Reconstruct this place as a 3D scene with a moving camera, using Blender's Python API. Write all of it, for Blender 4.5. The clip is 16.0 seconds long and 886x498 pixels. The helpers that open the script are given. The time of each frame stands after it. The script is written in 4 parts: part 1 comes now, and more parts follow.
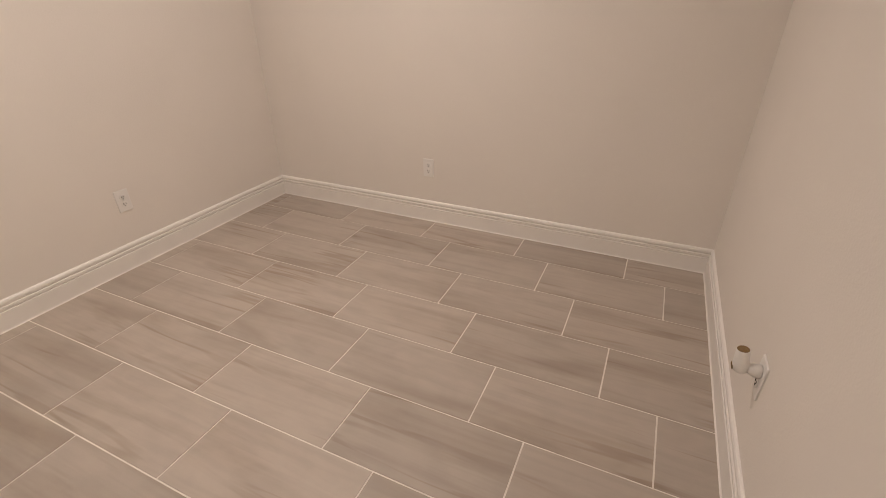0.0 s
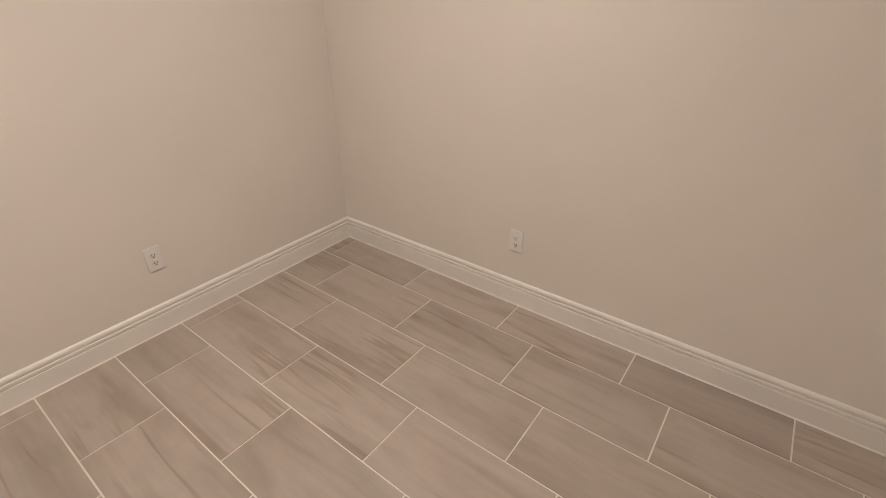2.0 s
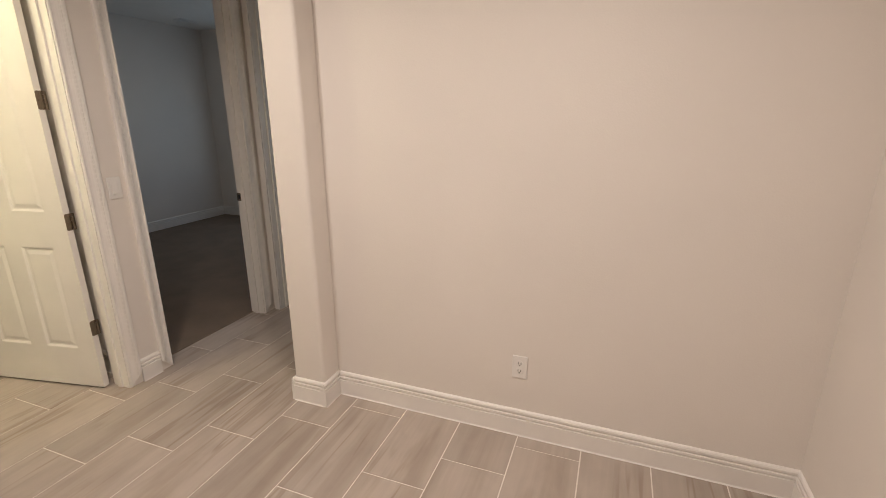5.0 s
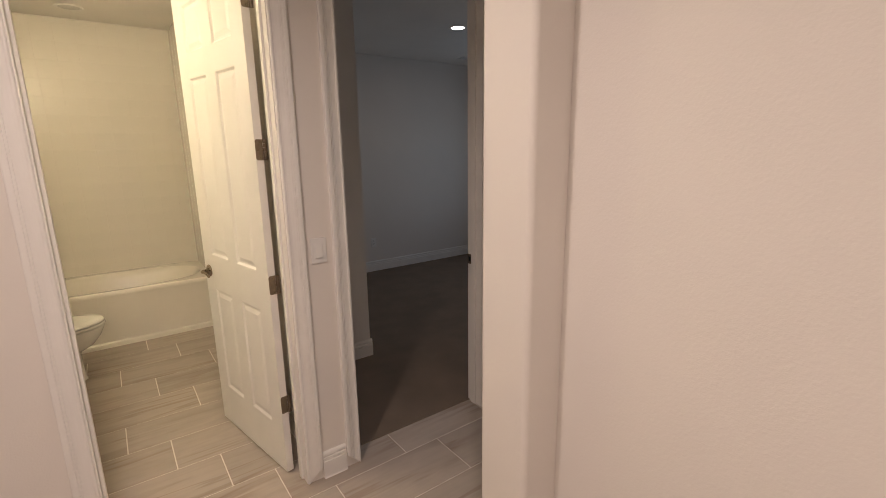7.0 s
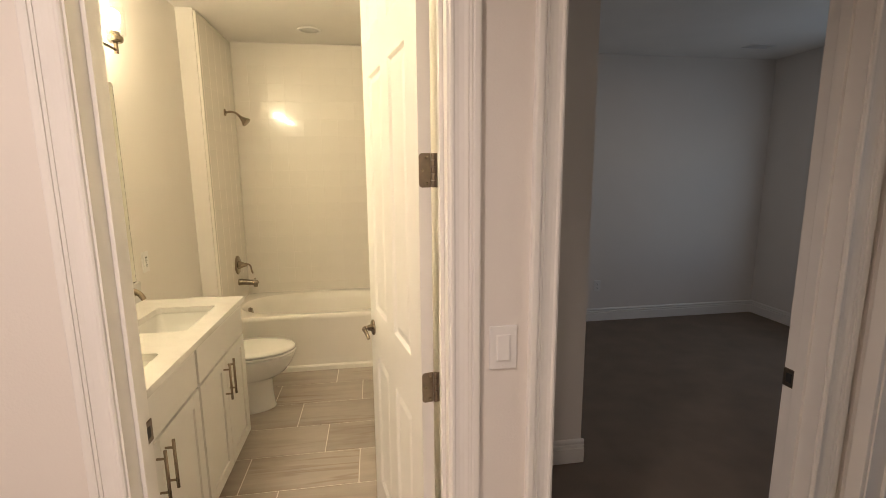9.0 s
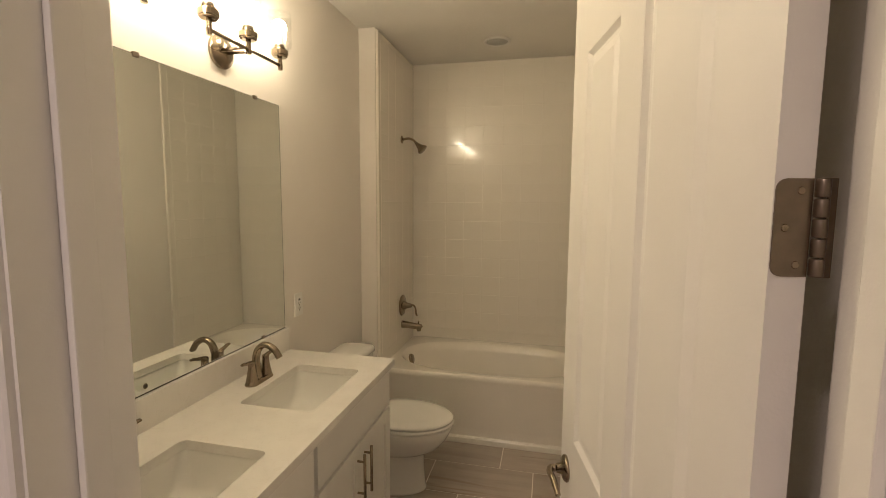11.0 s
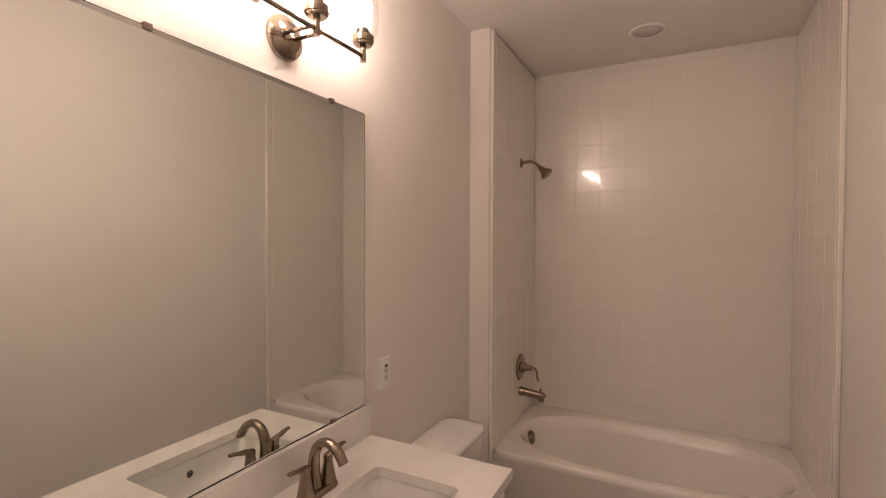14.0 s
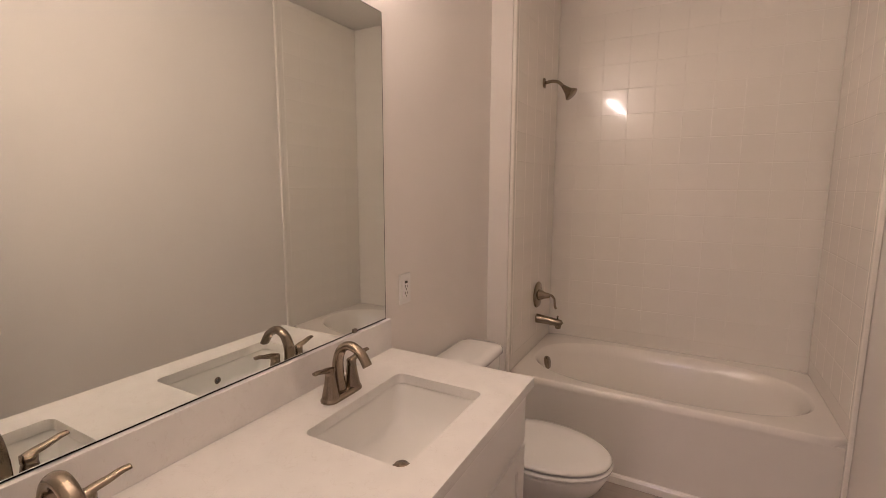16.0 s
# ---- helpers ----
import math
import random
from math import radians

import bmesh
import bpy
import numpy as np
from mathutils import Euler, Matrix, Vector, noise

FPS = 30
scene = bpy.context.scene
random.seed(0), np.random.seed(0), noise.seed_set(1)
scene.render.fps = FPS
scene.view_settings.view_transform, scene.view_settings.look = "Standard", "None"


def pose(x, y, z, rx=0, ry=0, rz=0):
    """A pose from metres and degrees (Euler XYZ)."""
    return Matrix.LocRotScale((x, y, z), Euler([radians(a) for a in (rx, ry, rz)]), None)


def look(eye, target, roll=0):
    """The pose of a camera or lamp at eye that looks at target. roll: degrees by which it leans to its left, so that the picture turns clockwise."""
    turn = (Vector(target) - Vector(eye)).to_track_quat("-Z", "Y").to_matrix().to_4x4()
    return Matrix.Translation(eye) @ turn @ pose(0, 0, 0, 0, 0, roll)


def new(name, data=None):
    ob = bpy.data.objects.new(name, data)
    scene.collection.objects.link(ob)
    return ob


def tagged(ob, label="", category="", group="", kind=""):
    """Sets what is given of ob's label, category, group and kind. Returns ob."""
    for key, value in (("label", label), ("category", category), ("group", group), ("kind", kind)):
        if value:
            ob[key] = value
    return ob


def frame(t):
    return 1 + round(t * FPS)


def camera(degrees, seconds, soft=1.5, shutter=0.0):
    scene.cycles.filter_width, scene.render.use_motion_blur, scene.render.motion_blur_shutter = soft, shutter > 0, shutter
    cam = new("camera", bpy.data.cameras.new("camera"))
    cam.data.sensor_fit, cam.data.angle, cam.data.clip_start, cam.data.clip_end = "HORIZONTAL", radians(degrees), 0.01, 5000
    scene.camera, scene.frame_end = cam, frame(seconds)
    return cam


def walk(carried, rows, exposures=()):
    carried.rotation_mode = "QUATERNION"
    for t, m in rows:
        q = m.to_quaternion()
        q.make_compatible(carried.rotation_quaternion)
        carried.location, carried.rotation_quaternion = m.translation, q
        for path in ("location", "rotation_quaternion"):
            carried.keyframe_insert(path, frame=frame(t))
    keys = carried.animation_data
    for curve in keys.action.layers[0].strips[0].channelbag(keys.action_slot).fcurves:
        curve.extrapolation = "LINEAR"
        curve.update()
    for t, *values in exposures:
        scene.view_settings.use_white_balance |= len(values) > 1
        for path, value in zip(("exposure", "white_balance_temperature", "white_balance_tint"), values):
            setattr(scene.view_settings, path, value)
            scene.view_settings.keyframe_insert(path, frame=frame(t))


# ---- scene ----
cam = camera(88.2, 16.0, soft=0.65)
PATH = [
    (0, (-2.634, 2.280, 1.323), (-1.898, 0.689, 0.360), -0.44),
    (0.5, (-2.612, 2.143, 1.337), (-1.875, 0.572, 0.344), -0.87),
    (1, (-2.530, 2.014, 1.373), (-1.781, 0.454, 0.370), -0.64),
    (1.5, (-2.383, 1.814, 1.385), (-1.547, 0.307, 0.369), -0.30),
    (2, (-2.282, 1.567, 1.470), (-1.235, 0.184, 0.474), -0.24),
    (2.5, (-2.279, 1.310, 1.494), (-0.989, 0.102, 0.556), -0.46),
    (3, (-2.294, 1.053, 1.524), (-0.743, 0.112, 0.683), -0.37),
    (3.5, (-2.174, 0.915, 1.524), (-0.468, 0.238, 0.731), -0.44),
    (4, (-2.068, 0.703, 1.556), (-0.215, 0.464, 0.842), -0.80),
    (4.6, (-2.065, 0.554, 1.522), (-0.182, 0.878, 0.933), -0.48),
    (5, (-2.071, 0.581, 1.539), (-0.274, 1.258, 0.980), -0.10),
    (5.2, (-2.010, 0.633, 1.528), (-0.275, 1.457, 0.971), -0.40),
    (7.3, (-1.049, 1.266, 1.620), (-0.030, 2.939, 1.217), -0.32),
    (7.5, (-1.022, 1.346, 1.615), (-0.107, 3.082, 1.231), 0.07),
    (8, (-0.890, 1.569, 1.626), (-0.217, 3.420, 1.283), 0.48),
    (8.5, (-0.787, 1.805, 1.584), (-0.271, 3.710, 1.260), 0.45),
    (9, (-0.693, 2.051, 1.613), (-0.395, 4.001, 1.280), -0.45),
    (9.5, (-0.739, 2.292, 1.614), (-0.678, 4.266, 1.295), 0.24),
    (10, (-0.767, 2.533, 1.641), (-0.910, 4.505, 1.341), 0.18),
    (10.2, (-0.779, 2.600, 1.636), (-0.975, 4.570, 1.353), 0.17),
    (12.3, (-0.752, 3.100, 1.679), (-1.542, 4.934, 1.565), 0.29),
    (12.5, (-0.808, 3.160, 1.702), (-1.621, 4.984, 1.594), 0.08),
    (13, (-0.898, 3.271, 1.707), (-1.757, 5.076, 1.651), 0.21),
    (13.5, (-0.958, 3.350, 1.668), (-1.853, 5.138, 1.628), 0.19),
    (14, (-0.997, 3.401, 1.627), (-1.908, 5.181, 1.587), 0.17),
    (14.5, (-1.020, 3.424, 1.591), (-1.945, 5.196, 1.532), 0.18),
    (15, (-1.032, 3.427, 1.560), (-1.971, 5.190, 1.450), 0.20),
    (15.5, (-1.040, 3.425, 1.530), (-1.986, 5.177, 1.344), 0.11),
    (16, (-1.042, 3.425, 1.509), (-1.993, 5.162, 1.232), 0.18),
]
EXPOSURES = [(0, -0.13, 6330, 8), (1.5, -0.19, 6300, 7), (3.5, -0.06, 6100, 4), (5.2, 0.03, 6250, 8), (7.3, -0.2, 6480, 14), (8.5, 0.14, 6500, 13), (9.2, 0.14, 6500, 12), (10.2, -0.38, 6560, 9), (12.3, -1.0, 6080, 37), (14, -0.80, 6000, 41), (16, -0.55, 5840, 39)]
walk(cam, [(t, look(e, g, r)) for t, e, g, r in PATH], EXPOSURES)

# ---- dimensions ----
XL, XR, YF, YW = -0.11, -3.05, -0.245, 3.14      # walls of the tiled room
YB = 3.265                                       # bathroom side of the door wall
XE = 0.735                                       # end wall of the passage
YS0, YS1, XS = 1.96, 2.155, -0.25                # stub wall between room and passage
BX0, BX1, BY1 = -2.0, -0.42, 6.52                # bathroom
TX0, TY0 = -1.888, 5.68                          # furred side wall of the tub recess
CEIL = 2.75
DOOR_H = 2.44
BATH_L, BATH_R = -1.29, -0.515                  # bathroom door opening
BED_L, BED_R = -0.225, 0.615                       # bedroom door opening
CX0, CY0, RX1, RY1 = 0.41, 4.245, 3.55, 6.52     # bedroom: closet corner, far corner

# ---- world and lights ----
world = bpy.data.worlds.new("world")
scene.world = world
world.use_nodes = True
wn = world.node_tree
sky = wn.nodes.new("ShaderNodeTexSky")
sky.sky_type, sky.sun_disc, sky.sun_elevation, sky.sun_rotation = "NISHITA", False, radians(28), radians(200)
wn.links.new(sky.outputs[0], wn.nodes["Background"].inputs[0])
wn.nodes["Background"].inputs[1].default_value = 0.08


def lamp(name, kind, m, energy, color, size=0.1, spread=180):
    data = bpy.data.lights.new(name, kind)
    data.energy, data.color = energy, color
    if kind == "AREA":
        data.shape, data.size, data.spread = "DISK", size, radians(spread)
    else:
        data.shadow_soft_size = size
    ob = new(name, data)
    ob.matrix_world = m
    return ob


WARM = (1.0, 0.835, 0.735)
BULB = (1.0, 0.872, 0.575)
BULB_POWER = 280
BL = (1.85, 4.92)
# hall ceiling lights are never in view: type, number and places are assumed
UNSEEN_DOWNLIGHTS = ((-1.35, 0.75), (-1.3, 2.1))
for lx, ly in UNSEEN_DOWNLIGHTS:
    lamp("unseen_downlight_lamp", "AREA", pose(lx, ly, CEIL - 0.03), 16.8, WARM, 0.16, 150)
lamp("bedroom_downlight_lamp", "AREA", pose(*BL, CEIL - 0.03), 2.3, (1.0, 0.86, 0.74), 0.14)
lamp("window_daylight", "AREA", pose(3.60, 5.0, 1.55, 0, 90, 0), 4.8, (0.62, 0.80, 1.0), 1.2)
lamp("side_window_daylight", "AREA", pose(2.42, 1.6, 1.55, 0, 90, 0), 2.2, (0.55, 0.74, 1.0), 1.0)


# ---- materials ----
def mat(name, base, rough=0.5, metal=0.0, noise_scale=0.0, amount=0.0, bump=0.0, bump_scale=200.0, spec=0.5, coat=0.0):
    m = bpy.data.materials.new(name)
    m.use_nodes = True
    n, l = m.node_tree.nodes, m.node_tree.links
    b = n["Principled BSDF"]
    b.inputs["Base Color"].default_value = (*base, 1)
    b.inputs["Roughness"].default_value, b.inputs["Metallic"].default_value = rough, metal
    b.inputs["Specular IOR Level"].default_value = spec
    b.inputs["Coat Weight"].default_value = coat
    b.inputs["Coat Roughness"].default_value = 0.05
    tc = n.new("ShaderNodeTexCoord")
    if amount:
        no = n.new("ShaderNodeTexNoise")
        no.inputs["Scale"].default_value, no.inputs["Detail"].default_value = noise_scale, 5
        l.new(tc.outputs["Object"], no.inputs["Vector"])
        mr = n.new("ShaderNodeMapRange")
        mr.inputs["From Min"].default_value, mr.inputs["From Max"].default_value = 0.25, 0.75
        mr.inputs["To Min"].default_value, mr.inputs["To Max"].default_value = 1 - amount, 1 + amount
        l.new(no.outputs["Fac"], mr.inputs["Value"])
        mx = n.new("ShaderNodeMix")
        mx.data_type, mx.blend_type = "RGBA", "MULTIPLY"
        mx.inputs["Factor"].default_value = 1
        mx.inputs[6].default_value = (*base, 1)
        l.new(mr.outputs[0], mx.inputs[7])
        l.new(mx.outputs[2], b.inputs["Base Color"])
        rr = n.new("ShaderNodeMapRange")
        rr.inputs["To Min"].default_value, rr.inputs["To Max"].default_value = max(rough - min(0.06, rough * 0.3), 0.02), min(rough + min(0.06, rough * 0.3), 1)
        l.new(no.outputs["Fac"], rr.inputs["Value"])
        l.new(rr.outputs[0], b.inputs["Roughness"])
    if bump:
        nb = n.new("ShaderNodeTexNoise")
        nb.inputs["Scale"].default_value, nb.inputs["Detail"].default_value = bump_scale, 3
        l.new(tc.outputs["Object"], nb.inputs["Vector"])
        bp = n.new("ShaderNodeBump")
        bp.inputs["Strength"].default_value, bp.inputs["Distance"].default_value = bump, 0.004
        l.new(nb.outputs["Fac"], bp.inputs["Height"])
        l.new(bp.outputs[0], b.inputs["Normal"])
    return m


WALL = mat("wall_paint", (0.80, 0.752, 0.70), 0.75, noise_scale=1.3, amount=0.03, bump=0.16, bump_scale=150)
CEILING = mat("ceiling_paint", (0.85, 0.815, 0.765), 0.85, noise_scale=2, amount=0.04, bump=0.6, bump_scale=60)
BASEPAINT = mat("baseboard_paint", (0.86, 0.825, 0.785), 0.40, noise_scale=6, amount=0.03, bump=0.05, bump_scale=300)
CAULK = mat("white_caulk", (0.87, 0.83, 0.79), 0.6, noise_scale=30, amount=0.04)
TRIM = mat("trim_paint", (0.86, 0.83, 0.79), 0.38, noise_scale=6, amount=0.03, bump=0.05, bump_scale=300)
DOORPAINT = mat("door_paint", (0.83, 0.80, 0.76), 0.42, noise_scale=5, amount=0.03, bump=0.10, bump_scale=240)
PLASTIC = mat("white_plastic", (0.84, 0.815, 0.785), 0.3, noise_scale=9, amount=0.02)
# near-black: shade inside slots and holes put into colour; also the dark test button
HOLE_SHADE_AND_BUTTON = mat("hole_shade_and_button", (0.03, 0.028, 0.026), 0.6)
NICKEL = mat("brushed_nickel", (0.31, 0.25, 0.185), 0.21, 1.0, noise_scale=25, amount=0.035, bump=0.012, bump_scale=900)
HINGE = mat("hinge_metal", (0.25, 0.20, 0.155), 0.36, 1.0, noise_scale=60, amount=0.12)
GROUT = mat("grout", (0.80, 0.75, 0.69), 0.9, noise_scale=8, amount=0.08, bump=0.4, bump_scale=400)
CARPET = mat("carpet_pile", (0.225, 0.17, 0.128), 1.0, noise_scale=4, amount=0.13, bump=1.0, bump_scale=350)
PORCELAIN = mat("porcelain", (0.82, 0.80, 0.76), 0.08, noise_scale=3, amount=0.015, coat=0.4)
ACRYLIC = mat("tub_acrylic", (0.86, 0.81, 0.735), 0.20, noise_scale=3, amount=0.02, bump=0.06, bump_scale=26, spec=0.5, coat=0.55)
CABINET = mat("cabinet_paint", (0.78, 0.76, 0.72), 0.35, noise_scale=7, amount=0.02)
MIRROR = mat("mirror_silver", (0.86, 0.89, 0.86), 0.015, 1.0)
DARK = mat("dark_edge", (0.015, 0.014, 0.013), 0.9, spec=0.1)


def tile_material():
    m = bpy.data.materials.new("porcelain_floor_tile")
    m.use_nodes = True
    n, l = m.node_tree.nodes, m.node_tree.links
    b = n["Principled BSDF"]
    geo, info = n.new("ShaderNodeNewGeometry"), n.new("ShaderNodeObjectInfo")
    off = n.new("ShaderNodeVectorMath")
    off.operation = "MULTIPLY_ADD"
    comb = n.new("ShaderNodeCombineXYZ")
    for i in range(3):
        l.new(info.outputs["Random"], comb.inputs[i])
    off.inputs[1].default_value = (37, 53, 11)
    l.new(comb.outputs[0], off.inputs[0])
    l.new(geo.outputs["Position"], off.inputs[2])

    def streak(sx, sy, detail, dist):
        mp = n.new("ShaderNodeMapping")
        mp.inputs["Scale"].default_value = (sx, sy, 1)
        mp.inputs["Rotation"].default_value = (0, 0, radians(4))
        l.new(off.outputs[0], mp.inputs["Vector"])
        t = n.new("ShaderNodeTexNoise")
        t.inputs["Scale"].default_value, t.inputs["Detail"].default_value, t.inputs["Distortion"].default_value = 1, detail, dist
        l.new(mp.outputs[0], t.inputs["Vector"])
        return t

    a, c, f = streak(0.9, 7, 4, 0.6), streak(2.4, 34, 7, 0.7), streak(160, 160, 2, 0)
    vein, mask, cloud = streak(0.5, 7.5, 3, 0.22), streak(1.6, 3.2, 2, 0.3), streak(7, 11, 6, 0.4)

    def ranged(source, lo, hi, out_lo, out_hi):
        r = n.new("ShaderNodeMapRange")
        r.interpolation_type = "SMOOTHSTEP"
        for key, value in (("From Min", lo), ("From Max", hi), ("To Min", out_lo), ("To Max", out_hi)):
            r.inputs[key].default_value = value
        l.new(source, r.inputs["Value"])
        return r.outputs[0]

    def times(p, q):
        k = n.new("ShaderNodeMath")
        k.operation = "MULTIPLY"
        l.new(p, k.inputs[0])
        l.new(q, k.inputs[1])
        return k.outputs[0]

    r1 = n.new("ShaderNodeValToRGB")
    r1.color_ramp.elements[0].position, r1.color_ramp.elements[0].color = 0.28, (0.352, 0.292, 0.240, 1)
    r1.color_ramp.elements[1].position, r1.color_ramp.elements[1].color = 0.54, (0.450, 0.391, 0.337, 1)
    l.new(a.outputs["Fac"], r1.inputs["Fac"])
    # thin brown veins where one level of a stretched noise is crossed, in places only
    off_level = n.new("ShaderNodeMath")
    off_level.operation = "SUBTRACT"
    off_level.inputs[1].default_value = 0.5
    l.new(vein.outputs["Fac"], off_level.inputs[0])
    dist = n.new("ShaderNodeMath")
    dist.operation = "ABSOLUTE"
    l.new(off_level.outputs[0], dist.inputs[0])
    line = times(ranged(dist.outputs[0], 0.004, 0.030, 1, 0), ranged(mask.outputs["Fac"], 0.46, 0.64, 0, 1))
    tone = times(ranged(c.outputs["Fac"], 0.3, 0.62, 0.96, 1.02), ranged(cloud.outputs["Fac"], 0.3, 0.7, 0.955, 1.035))
    mx = n.new("ShaderNodeMix")
    mx.data_type, mx.blend_type = "RGBA", "MULTIPLY"
    mx.inputs["Factor"].default_value = 1
    l.new(r1.outputs[0], mx.inputs[6])
    l.new(tone, mx.inputs[7])
    veined = n.new("ShaderNodeMix")
    veined.data_type, veined.blend_type = "RGBA", "MULTIPLY"
    veined.inputs[7].default_value = (0.80, 0.755, 0.71, 1)
    l.new(line, veined.inputs["Factor"])
    l.new(mx.outputs[2], veined.inputs[6])
    v = n.new("ShaderNodeMapRange")
    v.inputs["To Min"].default_value, v.inputs["To Max"].default_value = 0.93, 1.06
    l.new(info.outputs["Random"], v.inputs["Value"])
    m2 = n.new("ShaderNodeMix")
    m2.data_type, m2.blend_type = "RGBA", "MULTIPLY"
    m2.inputs["Factor"].default_value = 1
    l.new(veined.outputs[2], m2.inputs[6])
    l.new(v.outputs[0], m2.inputs[7])
    l.new(m2.outputs[2], b.inputs["Base Color"])
    b.inputs["Roughness"].default_value = 0.5
    bp = n.new("ShaderNodeBump")
    bp.inputs["Strength"].default_value, bp.inputs["Distance"].default_value = 0.12, 0.002
    l.new(f.outputs["Fac"], bp.inputs["Height"])
    l.new(bp.outputs[0], b.inputs["Normal"])
    return m


TILE = tile_material()


# ---- building helpers ----
def thing(name, label, category, group="", m=None):
    ob = tagged(new(name), label, category, group)
    if m is not None:
        ob.matrix_basis = m
    return ob


def part(name, bm, material, parent=None, label="", smooth=False):
    mesh = bpy.data.meshes.new(name)
    bm.normal_update()
    bm.to_mesh(mesh)
    bm.free()
    mesh.materials.append(material)
    if smooth:
        for p in mesh.polygons:
            p.use_smooth = True
    ob = new(name, mesh)
    if parent is not None:
        ob.parent = parent
    return tagged(ob, label)


def bev(bm, w, seg=2):
    if w:
        bmesh.ops.bevel(bm, geom=bm.edges[:], offset=w, segments=seg, profile=0.6, affect="EDGES", clamp_overlap=True)
    return bm


def add_box(bm, x0, y0, z0, x1, y1, z1):
    v = bmesh.ops.create_cube(bm, size=1)["verts"]
    for p in v:
        p.co = Vector(((x0 + x1) / 2 + p.co.x * (x1 - x0), (y0 + y1) / 2 + p.co.y * (y1 - y0), (z0 + z1) / 2 + p.co.z * (z1 - z0)))
    return v


def box(x0, y0, z0, x1, y1, z1, w=0.0, seg=2):
    bm = bmesh.new()
    add_box(bm, x0, y0, z0, x1, y1, z1)
    return bev(bm, w, seg)


def boxes(rows, w=0.0):
    bm = bmesh.new()
    for r in rows:
        b2 = box(*r, w)
        me = bpy.data.meshes.new("tmp")
        b2.to_mesh(me)
        b2.free()
        bm.from_mesh(me)
        bpy.data.meshes.remove(me)
    return bm


def structure(name, bm, material, label, category):
    return tagged(part(name, bm, material), label, category, "", "structure")


def prism(profile, a, b, out):
    """A moulding: profile points (off the wall, height) swept from a to b; out is the unit way off the wall."""
    bm = bmesh.new()
    a, b, out = Vector(a), Vector(b), Vector(out)
    rings = [[bm.verts.new(p + out * d + Vector((0, 0, z))) for d, z in profile] for p in (a, b)]
    n = len(profile)
    for i in range(n):
        bm.faces.new((rings[0][i], rings[0][(i + 1) % n], rings[1][(i + 1) % n], rings[1][i]))
    bm.faces.new(rings[0][::-1])
    bm.faces.new(rings[1])
    bmesh.ops.recalc_face_normals(bm, faces=bm.faces[:])
    return bm


def lathe(profile, seg=24, m=None):
    """Turned shape from (radius, height) points."""
    bm = bmesh.new()
    rings = []
    for r, z in profile:
        if r < 1e-5:
            rings.append([bm.verts.new((0, 0, z))])
        else:
            rings.append([bm.verts.new((r * math.cos(2 * math.pi * k / seg), r * math.sin(2 * math.pi * k / seg), z)) for k in range(seg)])
    for p, q in zip(rings, rings[1:]):
        for k in range(seg):
            k2 = (k + 1) % seg
            f = [p[k % len(p)], p[k2 % len(p)], q[k2 % len(q)], q[k % len(q)]]
            f = list(dict.fromkeys(f))
            if len(f) > 2:
                bm.faces.new(f)
    bmesh.ops.recalc_face_normals(bm, faces=bm.faces[:])
    if m is not None:
        bmesh.ops.transform(bm, matrix=m, verts=bm.verts[:])
    return bm


def tube(points, radii, seg=14):
    """A round bar along points with a radius at each."""
    bm = bmesh.new()
    pts = [Vector(p) for p in points]
    rings = []
    up = Vector((0, 0, 1))
    for i, p in enumerate(pts):
        d = (pts[min(i + 1, len(pts) - 1)] - pts[max(i - 1, 0)]).normalized()
        if i == 0:
            s = d.cross(up if abs(d.z) < 0.9 else Vector((1, 0, 0))).normalized()
        s = (s - d * s.dot(d)).normalized()
        t = d.cross(s)
        r = radii[i]
        ra, rb = r if isinstance(r, tuple) else (r, r)
        rings.append([bm.verts.new(p + s * ra * math.cos(2 * math.pi * k / seg) + t * rb * math.sin(2 * math.pi * k / seg)) for k in range(seg)])
    for p, q in zip(rings, rings[1:]):
        for k in range(seg):
            bm.faces.new((p[k], p[(k + 1) % seg], q[(k + 1) % seg], q[k]))
    bm.faces.new(rings[0][::-1])
    bm.faces.new(rings[-1])
    bmesh.ops.recalc_face_normals(bm, faces=bm.faces[:])
    return bm


def bend(points, n=6):
    """A smooth line (Catmull-Rom) through points."""
    p = [Vector(q) for q in points]
    p = [2 * p[0] - p[1]] + p + [2 * p[-1] - p[-2]]
    out = []
    for i in range(1, len(p) - 2):
        for k in range(n):
            t = k / n
            out.append(0.5 * (2 * p[i] + (p[i + 1] - p[i - 1]) * t + (2 * p[i - 1] - 5 * p[i] + 4 * p[i + 1] - p[i + 2]) * t * t + (3 * p[i] - p[i - 1] - 3 * p[i + 1] + p[i + 2]) * t ** 3))
    return out + [p[-2]]


# ---- walls ----
T = 0.125
structure("wall_south", box(XR - T, YF - T, 0, XL + T, YF, CEIL), WALL, "beige painted wall with fine orange-peel texture", "wall")
structure("wall_west", box(XR - T, YF, 0, XR, YB, CEIL), WALL, "beige painted side wall of the tiled room", "wall")
structure("wall_east", box(XL, YF, 0, XL + T, YS0, CEIL), WALL, "beige painted wall with a white outlet", "wall")
stub = box(XS, YS0, 0, XE + T, YS1, CEIL)
nose = [e for e in stub.edges if all(abs(v.co.x - XS) < 1e-4 for v in e.verts) and abs(e.verts[0].co.z - e.verts[1].co.z) > 1]
bmesh.ops.bevel(stub, geom=nose, offset=0.019, segments=7, profile=0.5, affect="EDGES")
structure("wall_stub", stub, WALL, "beige painted stub wall with rounded corners beside passage", "wall")
